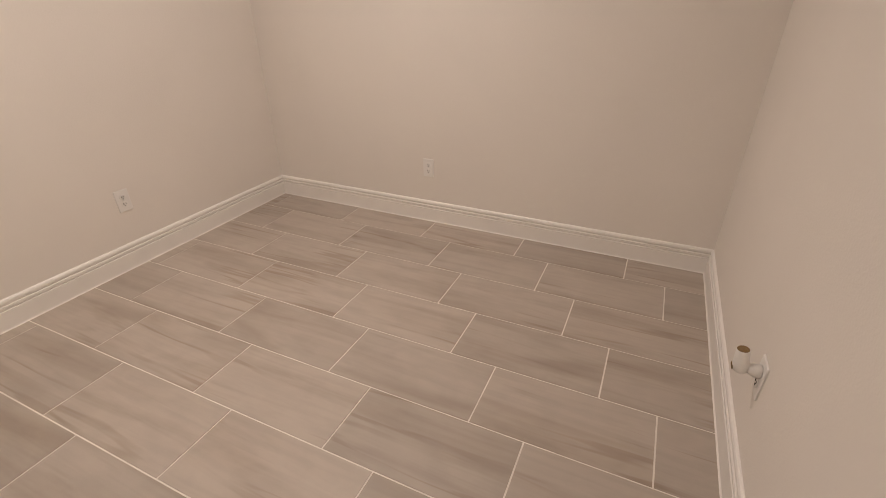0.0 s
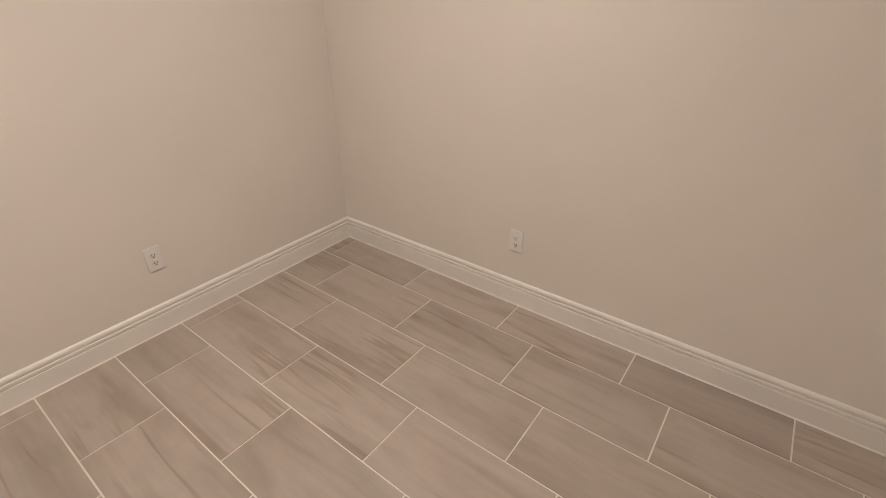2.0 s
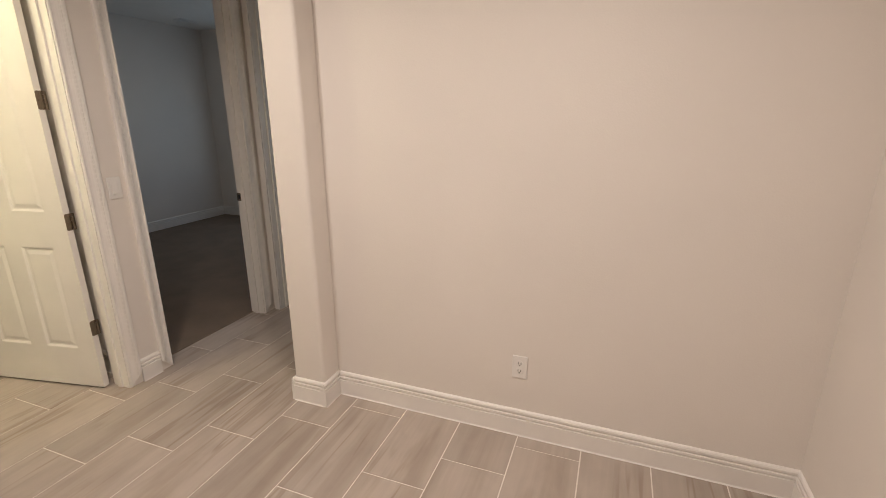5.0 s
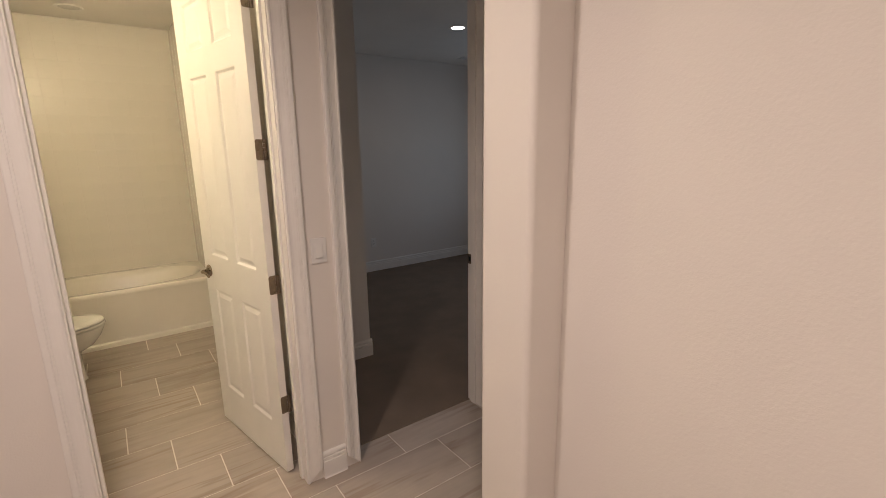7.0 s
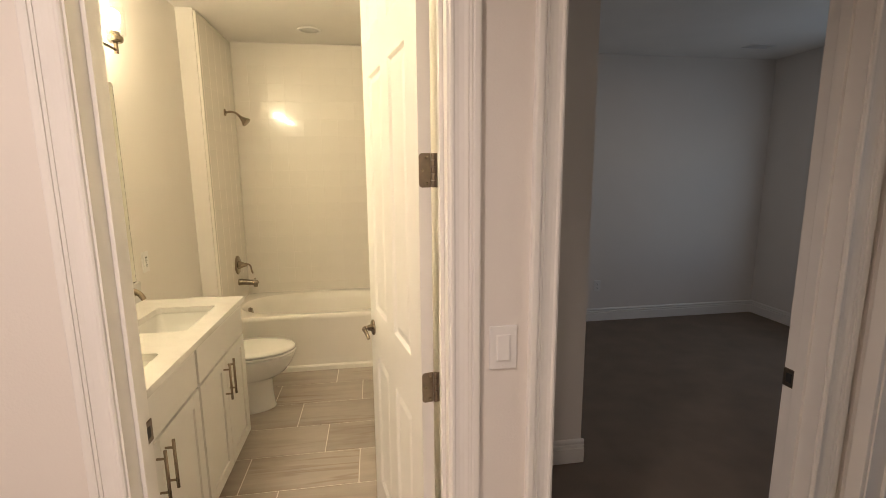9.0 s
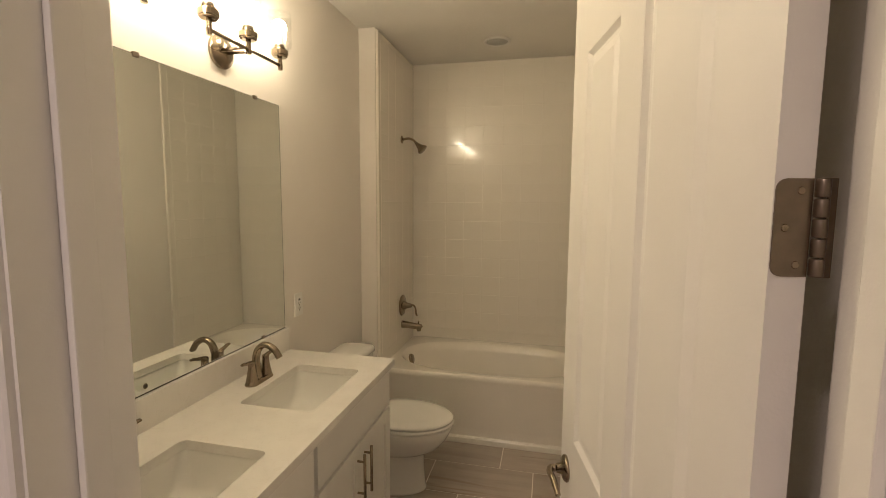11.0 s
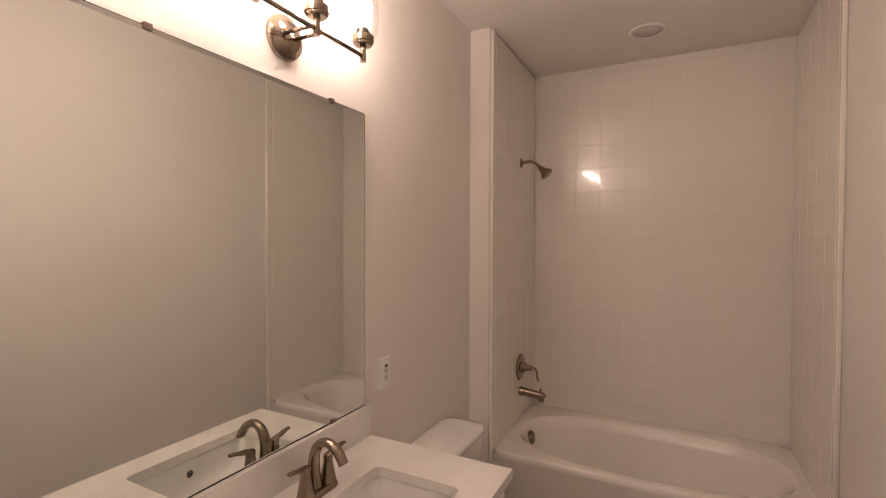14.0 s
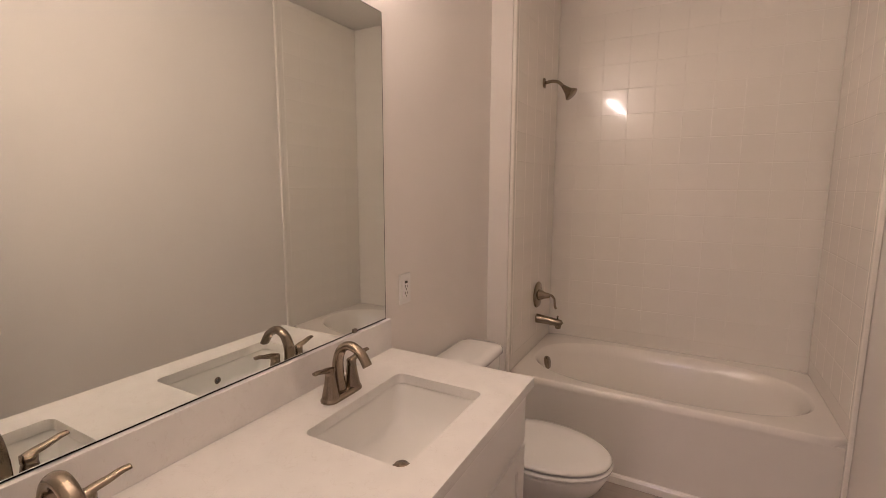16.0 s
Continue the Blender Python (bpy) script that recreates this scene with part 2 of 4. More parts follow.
structure("wall_doors", boxes([
    (XR, YW, 0, BATH_L - 0.02, YB, CEIL), (BATH_R + 0.02, YW, 0, BED_L - 0.02, YB, CEIL), (BED_R + 0.02, YW, 0, RX1, YB, CEIL),
    (BATH_L - 0.02, YW, DOOR_H + 0.03, BATH_R + 0.02, YB, CEIL), (BED_L - 0.02, YW, DOOR_H + 0.03, BED_R + 0.02, YB, CEIL)]),
    WALL, "beige painted wall between hall, bathroom and bedroom", "wall")
structure("wall_bath_west", box(BX0 - T, YB, 0, BX0, BY1 + T, CEIL), WALL, "beige painted bathroom wall behind the vanity", "wall")
structure("wall_bath_east", box(BX1, YB, 0, BX1 + T, BY1 + T, CEIL), WALL, "beige painted bathroom wall opposite the mirror", "wall")
structure("wall_bath_north", box(BX0, BY1, 0, BX1, BY1 + T, CEIL), WALL, "bathroom wall behind the tub", "wall")
structure("wall_tub_return", box(BX0, TY0, 0, TX0, BY1, CEIL), WALL, "furred wall return beside the tub", "wall")
structure("wall_closet", boxes([(BX1 + T, CY0, 0, CX0, CY0 + T, CEIL), (CX0 - T, CY0 + T, 0, CX0, RY1, CEIL)]), WALL, "grey-lit bedroom wall corner near the door", "wall")
structure("wall_bedroom_north", box(CX0 - T, RY1, 0, RX1 + T, RY1 + T, CEIL), WALL, "bedroom far wall with a dim bluish glow", "wall")
EY0, EY1 = 2.30, 3.07                            # side bedroom door opening in the end wall
structure("wall_end", boxes([(XE, YS1, 0, XE + T, EY0 - 0.02, CEIL), (XE, EY1 + 0.02, 0, XE + T, YW, CEIL), (XE, EY0 - 0.02, DOOR_H + 0.03, XE + T, EY1 + 0.02, CEIL)]), WALL, "beige painted end wall with an open door", "wall")
structure("wall_side_room", boxes([(XE, 0.5, 0, XE + T, YS0, CEIL), (XE + T, 0.5, 0, 2.45, 0.6, CEIL), (2.45, 0.5, 0, 2.55, 1.1, CEIL), (2.45, 2.1, 0, 2.55, YW, CEIL), (2.45, 1.1, 0, 2.55, 2.1, 0.85), (2.45, 1.1, 2.2, 2.55, 2.1, CEIL)]), WALL, "plain walls of the side bedroom", "wall")
WY0, WY1, WZ0, WZ1 = 4.3, 5.7, 0.85, 2.2
structure("wall_bedroom_east", boxes([(RX1, YW, 0, RX1 + T, WY0, CEIL), (RX1, WY1, 0, RX1 + T, RY1, CEIL), (RX1, WY0, 0, RX1 + T, WY1, WZ0), (RX1, WY0, WZ1, RX1 + T, WY1, CEIL)]), WALL, "bedroom side wall with a window", "wall")

# ---- mouldings ----
BASE = ((0, 0), (0.015, 0), (0.015, 0.089), (0.0145, 0.090), (0.009, 0.092), (0.0085, 0.097), (0.0135, 0.0985), (0.0140, 0.100), (0.0140, 0.109), (0.0130, 0.111), (0.0070, 0.1125), (0.0065, 0.1175), (0.0110, 0.119), (0.0120, 0.122), (0.0118, 0.130), (0.0085, 0.137), (0.004, 0.141), (0, 0.142))
B = 0.015
RUNS = [
    ((XR, YF), (XL, YF), (0, 1)), ((XR, YF), (XR, YW), (1, 0)), ((XL, YF), (XL, YS0 - B), (-1, 0)),
    ((XS - B, YS0), (XL, YS0), (0, -1)), ((XS, YS0), (XS, YS1), (-1, 0)), ((XS - B, YS1), (XE, YS1), (0, 1)),
    ((XR, YW), (BATH_L - 0.083, YW), (0, -1)), ((BATH_R + 0.083, YW), (BED_L - 0.083, YW), (0, -1)),
    ((BX1, YB), (BX1, TY0 + 0.02), (-1, 0)), ((BX0, 4.75), (BX0, TY0), (1, 0)), ((BX0, TY0), (TX0, TY0), (0, -1)),
    ((BX1 + T, CY0), (CX0 + B, CY0), (0, -1)), ((CX0, CY0), (CX0, RY1), (1, 0)), ((CX0, RY1), (RX1, RY1), (0, -1)), ((RX1, YB), (RX1, RY1), (-1, 0)),
    ((BX1 + T, YB), (BX1 + T, CY0), (1, 0))]
SEAL = ((0.0145, 0.0), (0.0195, 0.0), (0.0185, 0.0018), (0.0158, 0.005), (0.0145, 0.005))
for k, ((ax, ay), (bx, by), (ox, oy)) in enumerate(RUNS):
    board = structure("baseboard", prism(BASE, (ax, ay, 0.001), (bx, by, 0.001), (ox, oy, 0)), BASEPAINT, "off-white stepped baseboard along the wall", "baseboard")
    if k < 11:                                   # tiled rooms only
        part("caulk", prism(SEAL, (ax, ay, 0.0002), (bx, by, 0.0002), (ox, oy, 0)), CAULK, board)

CASE = ((0.0, 0.0), (0.0, 0.0085), (0.004, 0.0115), (0.009, 0.0115), (0.013, 0.0095), (0.022, 0.0092), (0.034, 0.0110), (0.0435, 0.0140), (0.0440, 0.0118), (0.0458, 0.0118), (0.0463, 0.0150), (0.0515, 0.0165), (0.0520, 0.0142), (0.0538, 0.0142), (0.0543, 0.0180), (0.059, 0.0195), (0.070, 0.0195), (0.0735, 0.0180), (0.075, 0.0150), (0.075, 0.0))


def casing_leg(edge, wall, out, across, top):
    """An upright casing: edge is where it meets the opening, across the way off the opening, out the way off the wall."""
    bm = bmesh.new()
    e, o, a = Vector(edge), Vector(out), Vector(across)
    rings = [[bm.verts.new(e + a * u + o * v + Vector((0, 0, z + (u if z else 0)))) for u, v in CASE] for z in (0.001, top)]
    k = len(CASE)
    for i in range(k):
        bm.faces.new((rings[0][i], rings[0][(i + 1) % k], rings[1][(i + 1) % k], rings[1][i]))
    bm.faces.new(rings[0])
    bm.faces.new(rings[1])
    bmesh.ops.recalc_face_normals(bm, faces=bm.faces[:])
    return bm


def casing_head(a, b, out):
    bm = bmesh.new()
    a, b, o = Vector(a), Vector(b), Vector(out)
    d = (b - a).normalized()
    rings = [[bm.verts.new(p + d * s * u + o * v + Vector((0, 0, u))) for u, v in CASE] for p, s in ((a, -1), (b, 1))]
    k = len(CASE)
    for i in range(k):
        bm.faces.new((rings[0][i], rings[0][(i + 1) % k], rings[1][(i + 1) % k], rings[1][i]))
    bm.faces.new(rings[0])
    bm.faces.new(rings[1])
    bmesh.ops.recalc_face_normals(bm, faces=bm.faces[:])
    return bm


def door_frame(name, x0, x1, label):
    """Jambs, stops and casings of an opening in the door wall."""
    f = tagged(new(name), label, "door frame", "", "structure")
    for s, x in ((-1, x0), (1, x1)):
        part("jamb", box(min(x, x + s * 0.019), YW - 0.001, 0.001, max(x, x + s * 0.019), YB + 0.001, DOOR_H + 0.02), TRIM, f)
        part("door_stop", box(min(x, x - s * 0.011), YB - 0.075, 0.001, max(x, x - s * 0.011), YB - 0.040, DOOR_H, 0.002), TRIM, f)
        for yy, oo in ((YW, -1), (YB, 1)):
            if oo == 1 and s == 1 and x1 == BATH_R:
                part("casing", box(x + 0.005, YB, 0.001, BX1 - 0.016, YB + 0.015, DOOR_H, 0.003), TRIM, f)
                continue
            part("casing", casing_leg((x + s * 0.005, yy, 0), yy, (0, oo, 0), (s, 0, 0), DOOR_H + 0.005), TRIM, f)
    part("head_jamb", box(x0, YW - 0.001, DOOR_H, x1, YB + 0.001, DOOR_H + 0.019), TRIM, f)
    part("head_casing", casing_head((x0 - 0.005, YW, DOOR_H + 0.005), (x1 + 0.005, YW, DOOR_H + 0.005), (0, -1, 0)), TRIM, f)
    return f


bath_frame = door_frame("door_frame_1", BATH_L, BATH_R, "white moulded casing round the bathroom doorway")
part("strike_plate", box(BATH_L - 0.001, YB - 0.034, 0.92, BATH_L + 0.003, YB + 0.004, 0.98, 0.0008), HINGE, bath_frame, "dark nickel strike plate")
bed_frame = door_frame("door_frame_2", BED_L, BED_R, "white moulded casing round the bedroom doorway")
part("strike_plate", box(BED_R - 0.003, YB - 0.034, 0.92, BED_R + 0.001, YB + 0.004, 0.98, 0.0008), HINGE, bed_frame, "dark nickel strike plate")
# no hole is cut: a dark box on each strike plate paints its shade
part("strike_hole_shade", box(BATH_L + 0.0025, YB - 0.026, 0.935, BATH_L + 0.0035, YB - 0.008, 0.965), HOLE_SHADE_AND_BUTTON, bath_frame)
part("strike_hole_shade", box(BED_R - 0.0035, YB - 0.026, 0.935, BED_R - 0.0025, YB - 0.008, 0.965), HOLE_SHADE_AND_BUTTON, bed_frame)
part("hinge_leaf", box(BED_L - 0.001, YB - 0.036, 0.955, BED_L + 0.0025, YB, 1.045, 0.0008), HINGE, bed_frame, "dark nickel hinge leaf")
end_frame = tagged(new("door_frame_3"), "white moulded casing round the side bedroom doorway", "door frame", "", "structure")
for s, y in ((-1, EY0), (1, EY1)):
    part("jamb", box(XE - 0.001, min(y, y + s * 0.02), 0.001, XE + T + 0.001, max(y, y + s * 0.02), DOOR_H + 0.02), TRIM, end_frame)
    part("door_stop", box(XE + 0.050, min(y, y - s * 0.011), 0.001, XE + 0.085, max(y, y - s * 0.011), DOOR_H, 0.002), TRIM, end_frame)
    if s > 0:
        part("casing", box(XE - 0.016, y + 0.004, 0.001, XE, YW - 0.021, DOOR_H + 0.005, 0.004), TRIM, end_frame)
    else:
        part("casing", casing_leg((XE, y - 0.005, 0), XE, (-1, 0, 0), (0, s, 0), DOOR_H + 0.005), TRIM, end_frame)
part("head_jamb", box(XE - 0.001, EY0, DOOR_H, XE + T + 0.001, EY1, DOOR_H + 0.019), TRIM, end_frame)


# ---- doors ----
def hinge_leaf(z, y_leaf):
    """A plate with round outer corners on the door edge, and the strip of the one on the jamb."""
    bm = boxes([(-0.0075, y_leaf[0], z - 0.045, -0.0055, y_leaf[1], z + 0.045)], 0.0005)
    r, outline = 0.010, [(0.001, z - 0.045)]
    for cz, a in ((z - 0.035, -90), (z + 0.035, 0)):
        for k in range(7):
            t = radians(a + 15 * k)
            outline.append((0.024 + r * math.cos(t), cz + r * math.sin(t)))
    outline.append((0.001, z + 0.045))
    near, far = ([bm.verts.new((x, y, zz)) for y, zz in outline] for x in (-0.0015, 0.0005))
    n = len(outline)
    bm.faces.new(near)
    bm.faces.new(far[::-1])
    for k in range(n):
        bm.faces.new((near[k], far[k], far[(k + 1) % n], near[(k + 1) % n]))
    bmesh.ops.recalc_face_normals(bm, faces=bm.faces[:])
    return bm


def six_panel_door(name, width, label, m):
    """Leaf from the hinge edge at the origin along +x; the face at y = 0 is the hinge-pin side, the leaf lies towards +y."""
    d = tagged(new(name), label, "door", "", "structure")
    d.matrix_basis = m
    z0, z1, th = 0.012, DOOR_H - 0.006, 0.035
    st, mid = 0.112, 0.10
    pw = (width - 2 * st - mid) / 2
    cols = ((st, st + pw), (st + pw + mid, width - st))
    rows = ((0.25, 0.86), (1.05, 1.98), (2.09, 2.32))
    frame_rows = [(0, 0, z0, st, th, z1), (width - st, 0, z0, width, th, z1)]
    for a, b in ((z0, rows[0][0]), (rows[0][1], rows[1][0]), (rows[1][1], rows[2][0]), (rows[2][1], z1)):
        frame_rows.append((st, 0, a, width - st, th, b))
    for a, b in rows:
        frame_rows.append((st + pw, 0, a, st + pw + mid, th, b))
    part("leaf", boxes(frame_rows), DOORPAINT, d)
    for a, b in cols:
        for c, e in rows:
            bm = bmesh.new()
            for side, y in ((-1, 0), (1, th)):
                steps = ((0.0, 0.0), (0.006, 0.0005), (0.012, 0.006), (0.016, 0.009), (0.024, 0.009), (0.044, 0.003), (0.046, 0.003))
                rings = []
                for ins, dep in steps:
                    yy = y - side * dep
                    rings.append([bm.verts.new((px, yy, pz)) for px, pz in ((a + ins, c + ins), (b - ins, c + ins), (b - ins, e - ins), (a + ins, e - ins))])
                for p, q in zip(rings, rings[1:]):
                    for k in range(4):
                        bm.faces.new((p[k], p[(k + 1) % 4], q[(k + 1) % 4], q[k]))
                bm.faces.new(rings[-1])
            bmesh.ops.recalc_face_normals(bm, faces=bm.faces[:])
            for f in bm.faces:
                if (f.normal.y > 0) != (f.calc_center_median().y > th / 2) and abs(f.normal.y) > 0.1:
                    f.normal_flip()
            part("panel", bm, DOORPAINT, d)
    return d


def add_hinges(d, heights, far=False):
    """far: the knuckles stand on the other face of the leaf."""
    y_pin, y_leaf = (0.040, (0.042, 0.056)) if far else (-0.005, (-0.016, -0.008))
    for z in heights:
        h = part("hinge", hinge_leaf(z, y_leaf), HINGE, d, "dark nickel butt hinge")
        for i in range(5):
            part("knuckle", lathe(((0, 0), (0.0055, 0.0006), (0.0060, 0.002), (0.0060, 0.016), (0.0055, 0.0172), (0, 0.0178)), 12, pose(-0.0045, y_pin, z - 0.045 + 0.0181 * i)), HINGE, h, smooth=True)
        for sy, sz in ((0.012, 0.034), (0.024, 0.0), (0.012, -0.034)):
            part("screw", lathe(((0, 0), (0.0038, 0), (0.0032, 0.0009), (0, 0.0006)), 10, pose(-0.0016, sy, z + sz, 0, -90, 0)), NICKEL, h)


def add_lever(d, x, z, th, side):
    """A lever on one face; the lever points towards the hinges."""
    y = th if side > 0 else 0
    turn = pose(x, y, z, -90 * side, 0, 0)
    rose = part("handle_rose", lathe(((0, 0), (0.033, 0), (0.034, 0.003), (0.031, 0.008), (0.026, 0.011), (0.014, 0.013), (0.012, 0.026), (0.0, 0.028)), 28, turn), NICKEL, d, "brushed nickel round rose", True)
    pts = bend([(x, y + side * 0.028, z), (x, y + side * 0.040, z), (x - 0.018, y + side * 0.047, z + 0.001), (x - 0.05, y + side * 0.046, z + 0.003), (x - 0.078, y + side * 0.043, z - 0.006), (x - 0.092, y + side * 0.041, z - 0.014)], 5)
    part("lever", tube(pts, [0.0095 - 0.003 * i / len(pts) for i in range(len(pts))], 12), NICKEL, rose, "curved brushed nickel lever", True)


DW = BATH_R - BATH_L - 0.012
bath_door = six_panel_door("door_1", DW, "white six-panel bathroom door standing open", pose(BATH_R - 0.021, YB + 0.016, 0, 0, 0, 101))
add_hinges(bath_door, (0.383, 1.0, 1.617, 2.234))
add_lever(bath_door, DW - 0.062, 0.955, 0.035, -1)
add_lever(bath_door, DW - 0.062, 0.955, 0.035, 1)
part("latch_plate", box(DW - 0.0005, 0.007, 0.925, DW + 0.0015, 0.028, 0.985, 0.0005), NICKEL, bath_door)
part("latch_bolt", box(DW, 0.011, 0.945, DW + 0.012, 0.024, 0.966, 0.003), NICKEL, bath_door)
side_door = six_panel_door("door_2", 0.755, "white six-panel side bedroom door standing wide open", pose(XE + T + 0.008, EY1 - 0.058, 0, 0, 0, 0))
add_hinges(side_door, (0.383, 1.0, 1.617, 2.234), True)


# ---- wall plates ----
def wall_plate(name, label, category, m, slots):
    """A plate in the xz plane that faces -y."""
    t = thing(name, label, category, "", m)
    part("plate", box(-0.0365, -0.006, -0.0585, 0.0365, 0.0, 0.0585, 0.003, 3), PLASTIC, t)
    if slots == "switch":
        part("rocker_frame", box(-0.018, -0.0075, -0.035, 0.018, -0.005, 0.035, 0.0008), PLASTIC, t)
        bm = box(-0.0165, -0.011, -0.0335, 0.0165, -0.006, 0.0335, 0.0015)
        for v in bm.verts:
            if v.co.y < -0.008 and v.co.z > 0:
                v.co.y += 0.0035
        part("rocker", bm, PLASTIC, t)
    elif slots == "gfci":
        part("face", box(-0.0175, -0.009, -0.0345, 0.0175, -0.005, 0.0345, 0.0012), PLASTIC, t)
        part("test_button", box(-0.008, -0.0105, 0.021, 0.008, -0.008, 0.030, 0.0006), HOLE_SHADE_AND_BUTTON, t, "dark test button")
    else:
        for dz in (-0.0195, 0.0195):
            part("socket", lathe(((0, 0), (0.0168, 0), (0.0172, 0.002), (0.016, 0.0032), (0, 0.0034)), 20, pose(0, -0.005, dz, 90, 0, 0)), PLASTIC, t, smooth=False)
    if slots != "switch":
        for dz in (-0.0195, 0.0195) if slots != "gfci" else (-0.020, 0.006):
            f = -0.0098 if slots == "gfci" else -0.0094
            # slots are thin dark boxes on the face, coloured as the shade inside them
            part("slot_shade", boxes([(-0.0080, f, dz - 0.0015, -0.0048, f + 0.001, dz + 0.0080), (0.0048, f, dz - 0.0015, 0.0080, f + 0.001, dz + 0.0065), (-0.0030, f, dz - 0.0110, 0.0030, f + 0.001, dz - 0.0055)]), HOLE_SHADE_AND_BUTTON, t)
    else:
        for dz in (-0.048, 0.048):
            part("screw", lathe(((0, 0), (0.003, 0), (0.002, 0.0008), (0, 0.0008)), 10, pose(0, -0.006, dz, 90, 0, 0)), PLASTIC, t)
    return t


wall_plate("outlet", "white duplex outlet low on the beige wall", "outlet", pose(-1.37, YF, 0.368, 0, 0, 180), "duplex")
wall_plate("outlet", "white duplex outlet low on the beige wall", "outlet", pose(XL, 0.925, 0.378, 0, 0, -90), "duplex")
wall_plate("outlet", "white duplex outlet on the bedroom far wall", "outlet", pose(1.66, RY1, 0.395, 0, 0, 0), "duplex")
wall_plate("outlet", "white duplex outlet on the bedroom entry wall", "outlet", pose(0.20, CY0, 0.37, 0, 0, 0), "duplex")
wall_plate("light_switch", "white rocker light switch between two door casings", "switch", pose(-0.372, YW, 1.165, 0, 0, 0), "switch")
wall_plate("outlet", "white safety outlet with dark button beside mirror", "outlet", pose(BX0, 4.865, 1.115, 0, 0, 90), "gfci")

# plug-in cylinder on the side wall
TAN = mat("tan_cap", (0.22, 0.135, 0.05), 0.5, noise_scale=60, amount=0.15)
freshener = wall_plate("plug_in_diffuser", "white plug-in cylinder with tan cap on outlet", "air freshener", pose(XR, 1.03, 0.37, 0, 0, 90), "duplex")
part("plug", lathe(((0, 0), (0.019, 0), (0.019, 0.02), (0.014, 0.034), (0, 0.036)), 20, pose(0, -0.007, 0.02, 90, 0, 0)), PLASTIC, freshener, smooth=True)
part("body", lathe(((0, -0.030), (0.019, -0.030), (0.0215, -0.024), (0.0205, -0.005), (0.017, 0.040), (0.0162, 0.042), (0, 0.042)), 28, pose(0, -0.060, 0.040, 8, 0, 0)), PLASTIC, freshener, smooth=True)
part("cap", lathe(((0, 0.042), (0.0158, 0.0424), (0.0152, 0.044), (0.0125, 0.0445), (0.0115, 0.043), (0.0085, 0.043), (0.0075, 0.0445), (0.005, 0.0445), (0.004, 0.042), (0, 0.042)), 28, pose(0, -0.060, 0.040, 8, 0, 0)), TAN, freshener, "tan disc cap with a small hole", True)
part("vents", boxes([(-0.0125 + 0.006 * i, -0.0795, 0.014, -0.0095 + 0.006 * i, -0.0775, 0.022) for i in range(5)]), TAN, freshener)


# ---- bathroom ----
def rrect(x0, y0, x1, y1, r, n=6):
    """Points of a rectangle with round corners, anticlockwise."""
    out = []
    for cx, cy, a in ((x1 - r, y1 - r, 0), (x0 + r, y1 - r, 90), (x0 + r, y0 + r, 180), (x1 - r, y0 + r, 270)):
        for k in range(n + 1):
            t = radians(a + 90 * k / n)
            out.append((cx + r * math.cos(t), cy + r * math.sin(t)))
    return out


def loft(rings, close_first=False, close_last=False):
    bm = bmesh.new()
    vs = [[bm.verts.new(p) for p in r] for r in rings]
    for p, q in zip(vs, vs[1:]):
        for k in range(len(p)):
            bm.faces.new((p[k], p[(k + 1) % len(p)], q[(k + 1) % len(p)], q[k]))
    if close_first:
        bm.faces.new(vs[0])
    if close_last:
        bm.faces.new(vs[-1])
    bmesh.ops.recalc_face_normals(bm, faces=bm.faces[:])
    return bm


QUARTZ = mat("white_quartz", (0.80, 0.77, 0.73), 0.16, noise_scale=14, amount=0.035, coat=0.2)
qn, ql = QUARTZ.node_tree.nodes, QUARTZ.node_tree.links
q_tc, q_no, q_rp, q_mx = qn.new("ShaderNodeTexCoord"), qn.new("ShaderNodeTexNoise"), qn.new("ShaderNodeValToRGB"), qn.new("ShaderNodeMix")
q_no.inputs["Scale"].default_value, q_no.inputs["Detail"].default_value, q_no.inputs["Distortion"].default_value = 24, 8, 1.5
ql.new(q_tc.outputs["Object"], q_no.inputs["Vector"])
q_rp.color_ramp.elements[0].position, q_rp.color_ramp.elements[0].color = 0.575, (1, 1, 1, 1)
q_rp.color_ramp.elements[1].position, q_rp.color_ramp.elements[1].color = 0.600, (1, 1, 1, 1)
q_rp.color_ramp.elements.new(0.587).color = (0.80, 0.76, 0.72, 1)
ql.new(q_no.outputs["Fac"], q_rp.inputs["Fac"])
q_mx.data_type, q_mx.blend_type = "RGBA", "MULTIPLY"
q_mx.inputs["Factor"].default_value = 0.4
q_b = qn["Principled BSDF"]
ql.new(q_b.inputs["Base Color"].links[0].from_socket, q_mx.inputs[6])
ql.new(q_rp.outputs[0], q_mx.inputs[7])
ql.new(q_mx.outputs[2], q_b.inputs["Base Color"])
CTOP, CX1, CY1 = 0.918, -1.442, 4.748
SINKS = (3.703, 4.368)
SX0, SX1, SHALF = -1.828, -1.538, 0.205

# countertop with two cut-outs
bm = bmesh.new()
loops = [[(BX0 + 0.001, YB + 0.018), (CX1, YB + 0.018), (CX1, CY1), (BX0 + 0.001, CY1)]] + [rrect(SX0, c - SHALF, SX1, c + SHALF, 0.022) for c in SINKS]
edges = []
for lp in loops:
    vs = [bm.verts.new((x, y, CTOP)) for x, y in lp]
    edges += [bm.edges.new((vs[i], vs[(i + 1) % len(vs)])) for i in range(len(vs))]
bmesh.ops.triangle_fill(bm, use_beauty=True, edges=edges)
ext = bmesh.ops.extrude_face_region(bm, geom=bm.faces[:])
bmesh.ops.translate(bm, verts=[v for v in ext["geom"] if isinstance(v, bmesh.types.BMVert)], vec=(0, 0, -0.03))
bmesh.ops.recalc_face_normals(bm, faces=bm.faces[:])
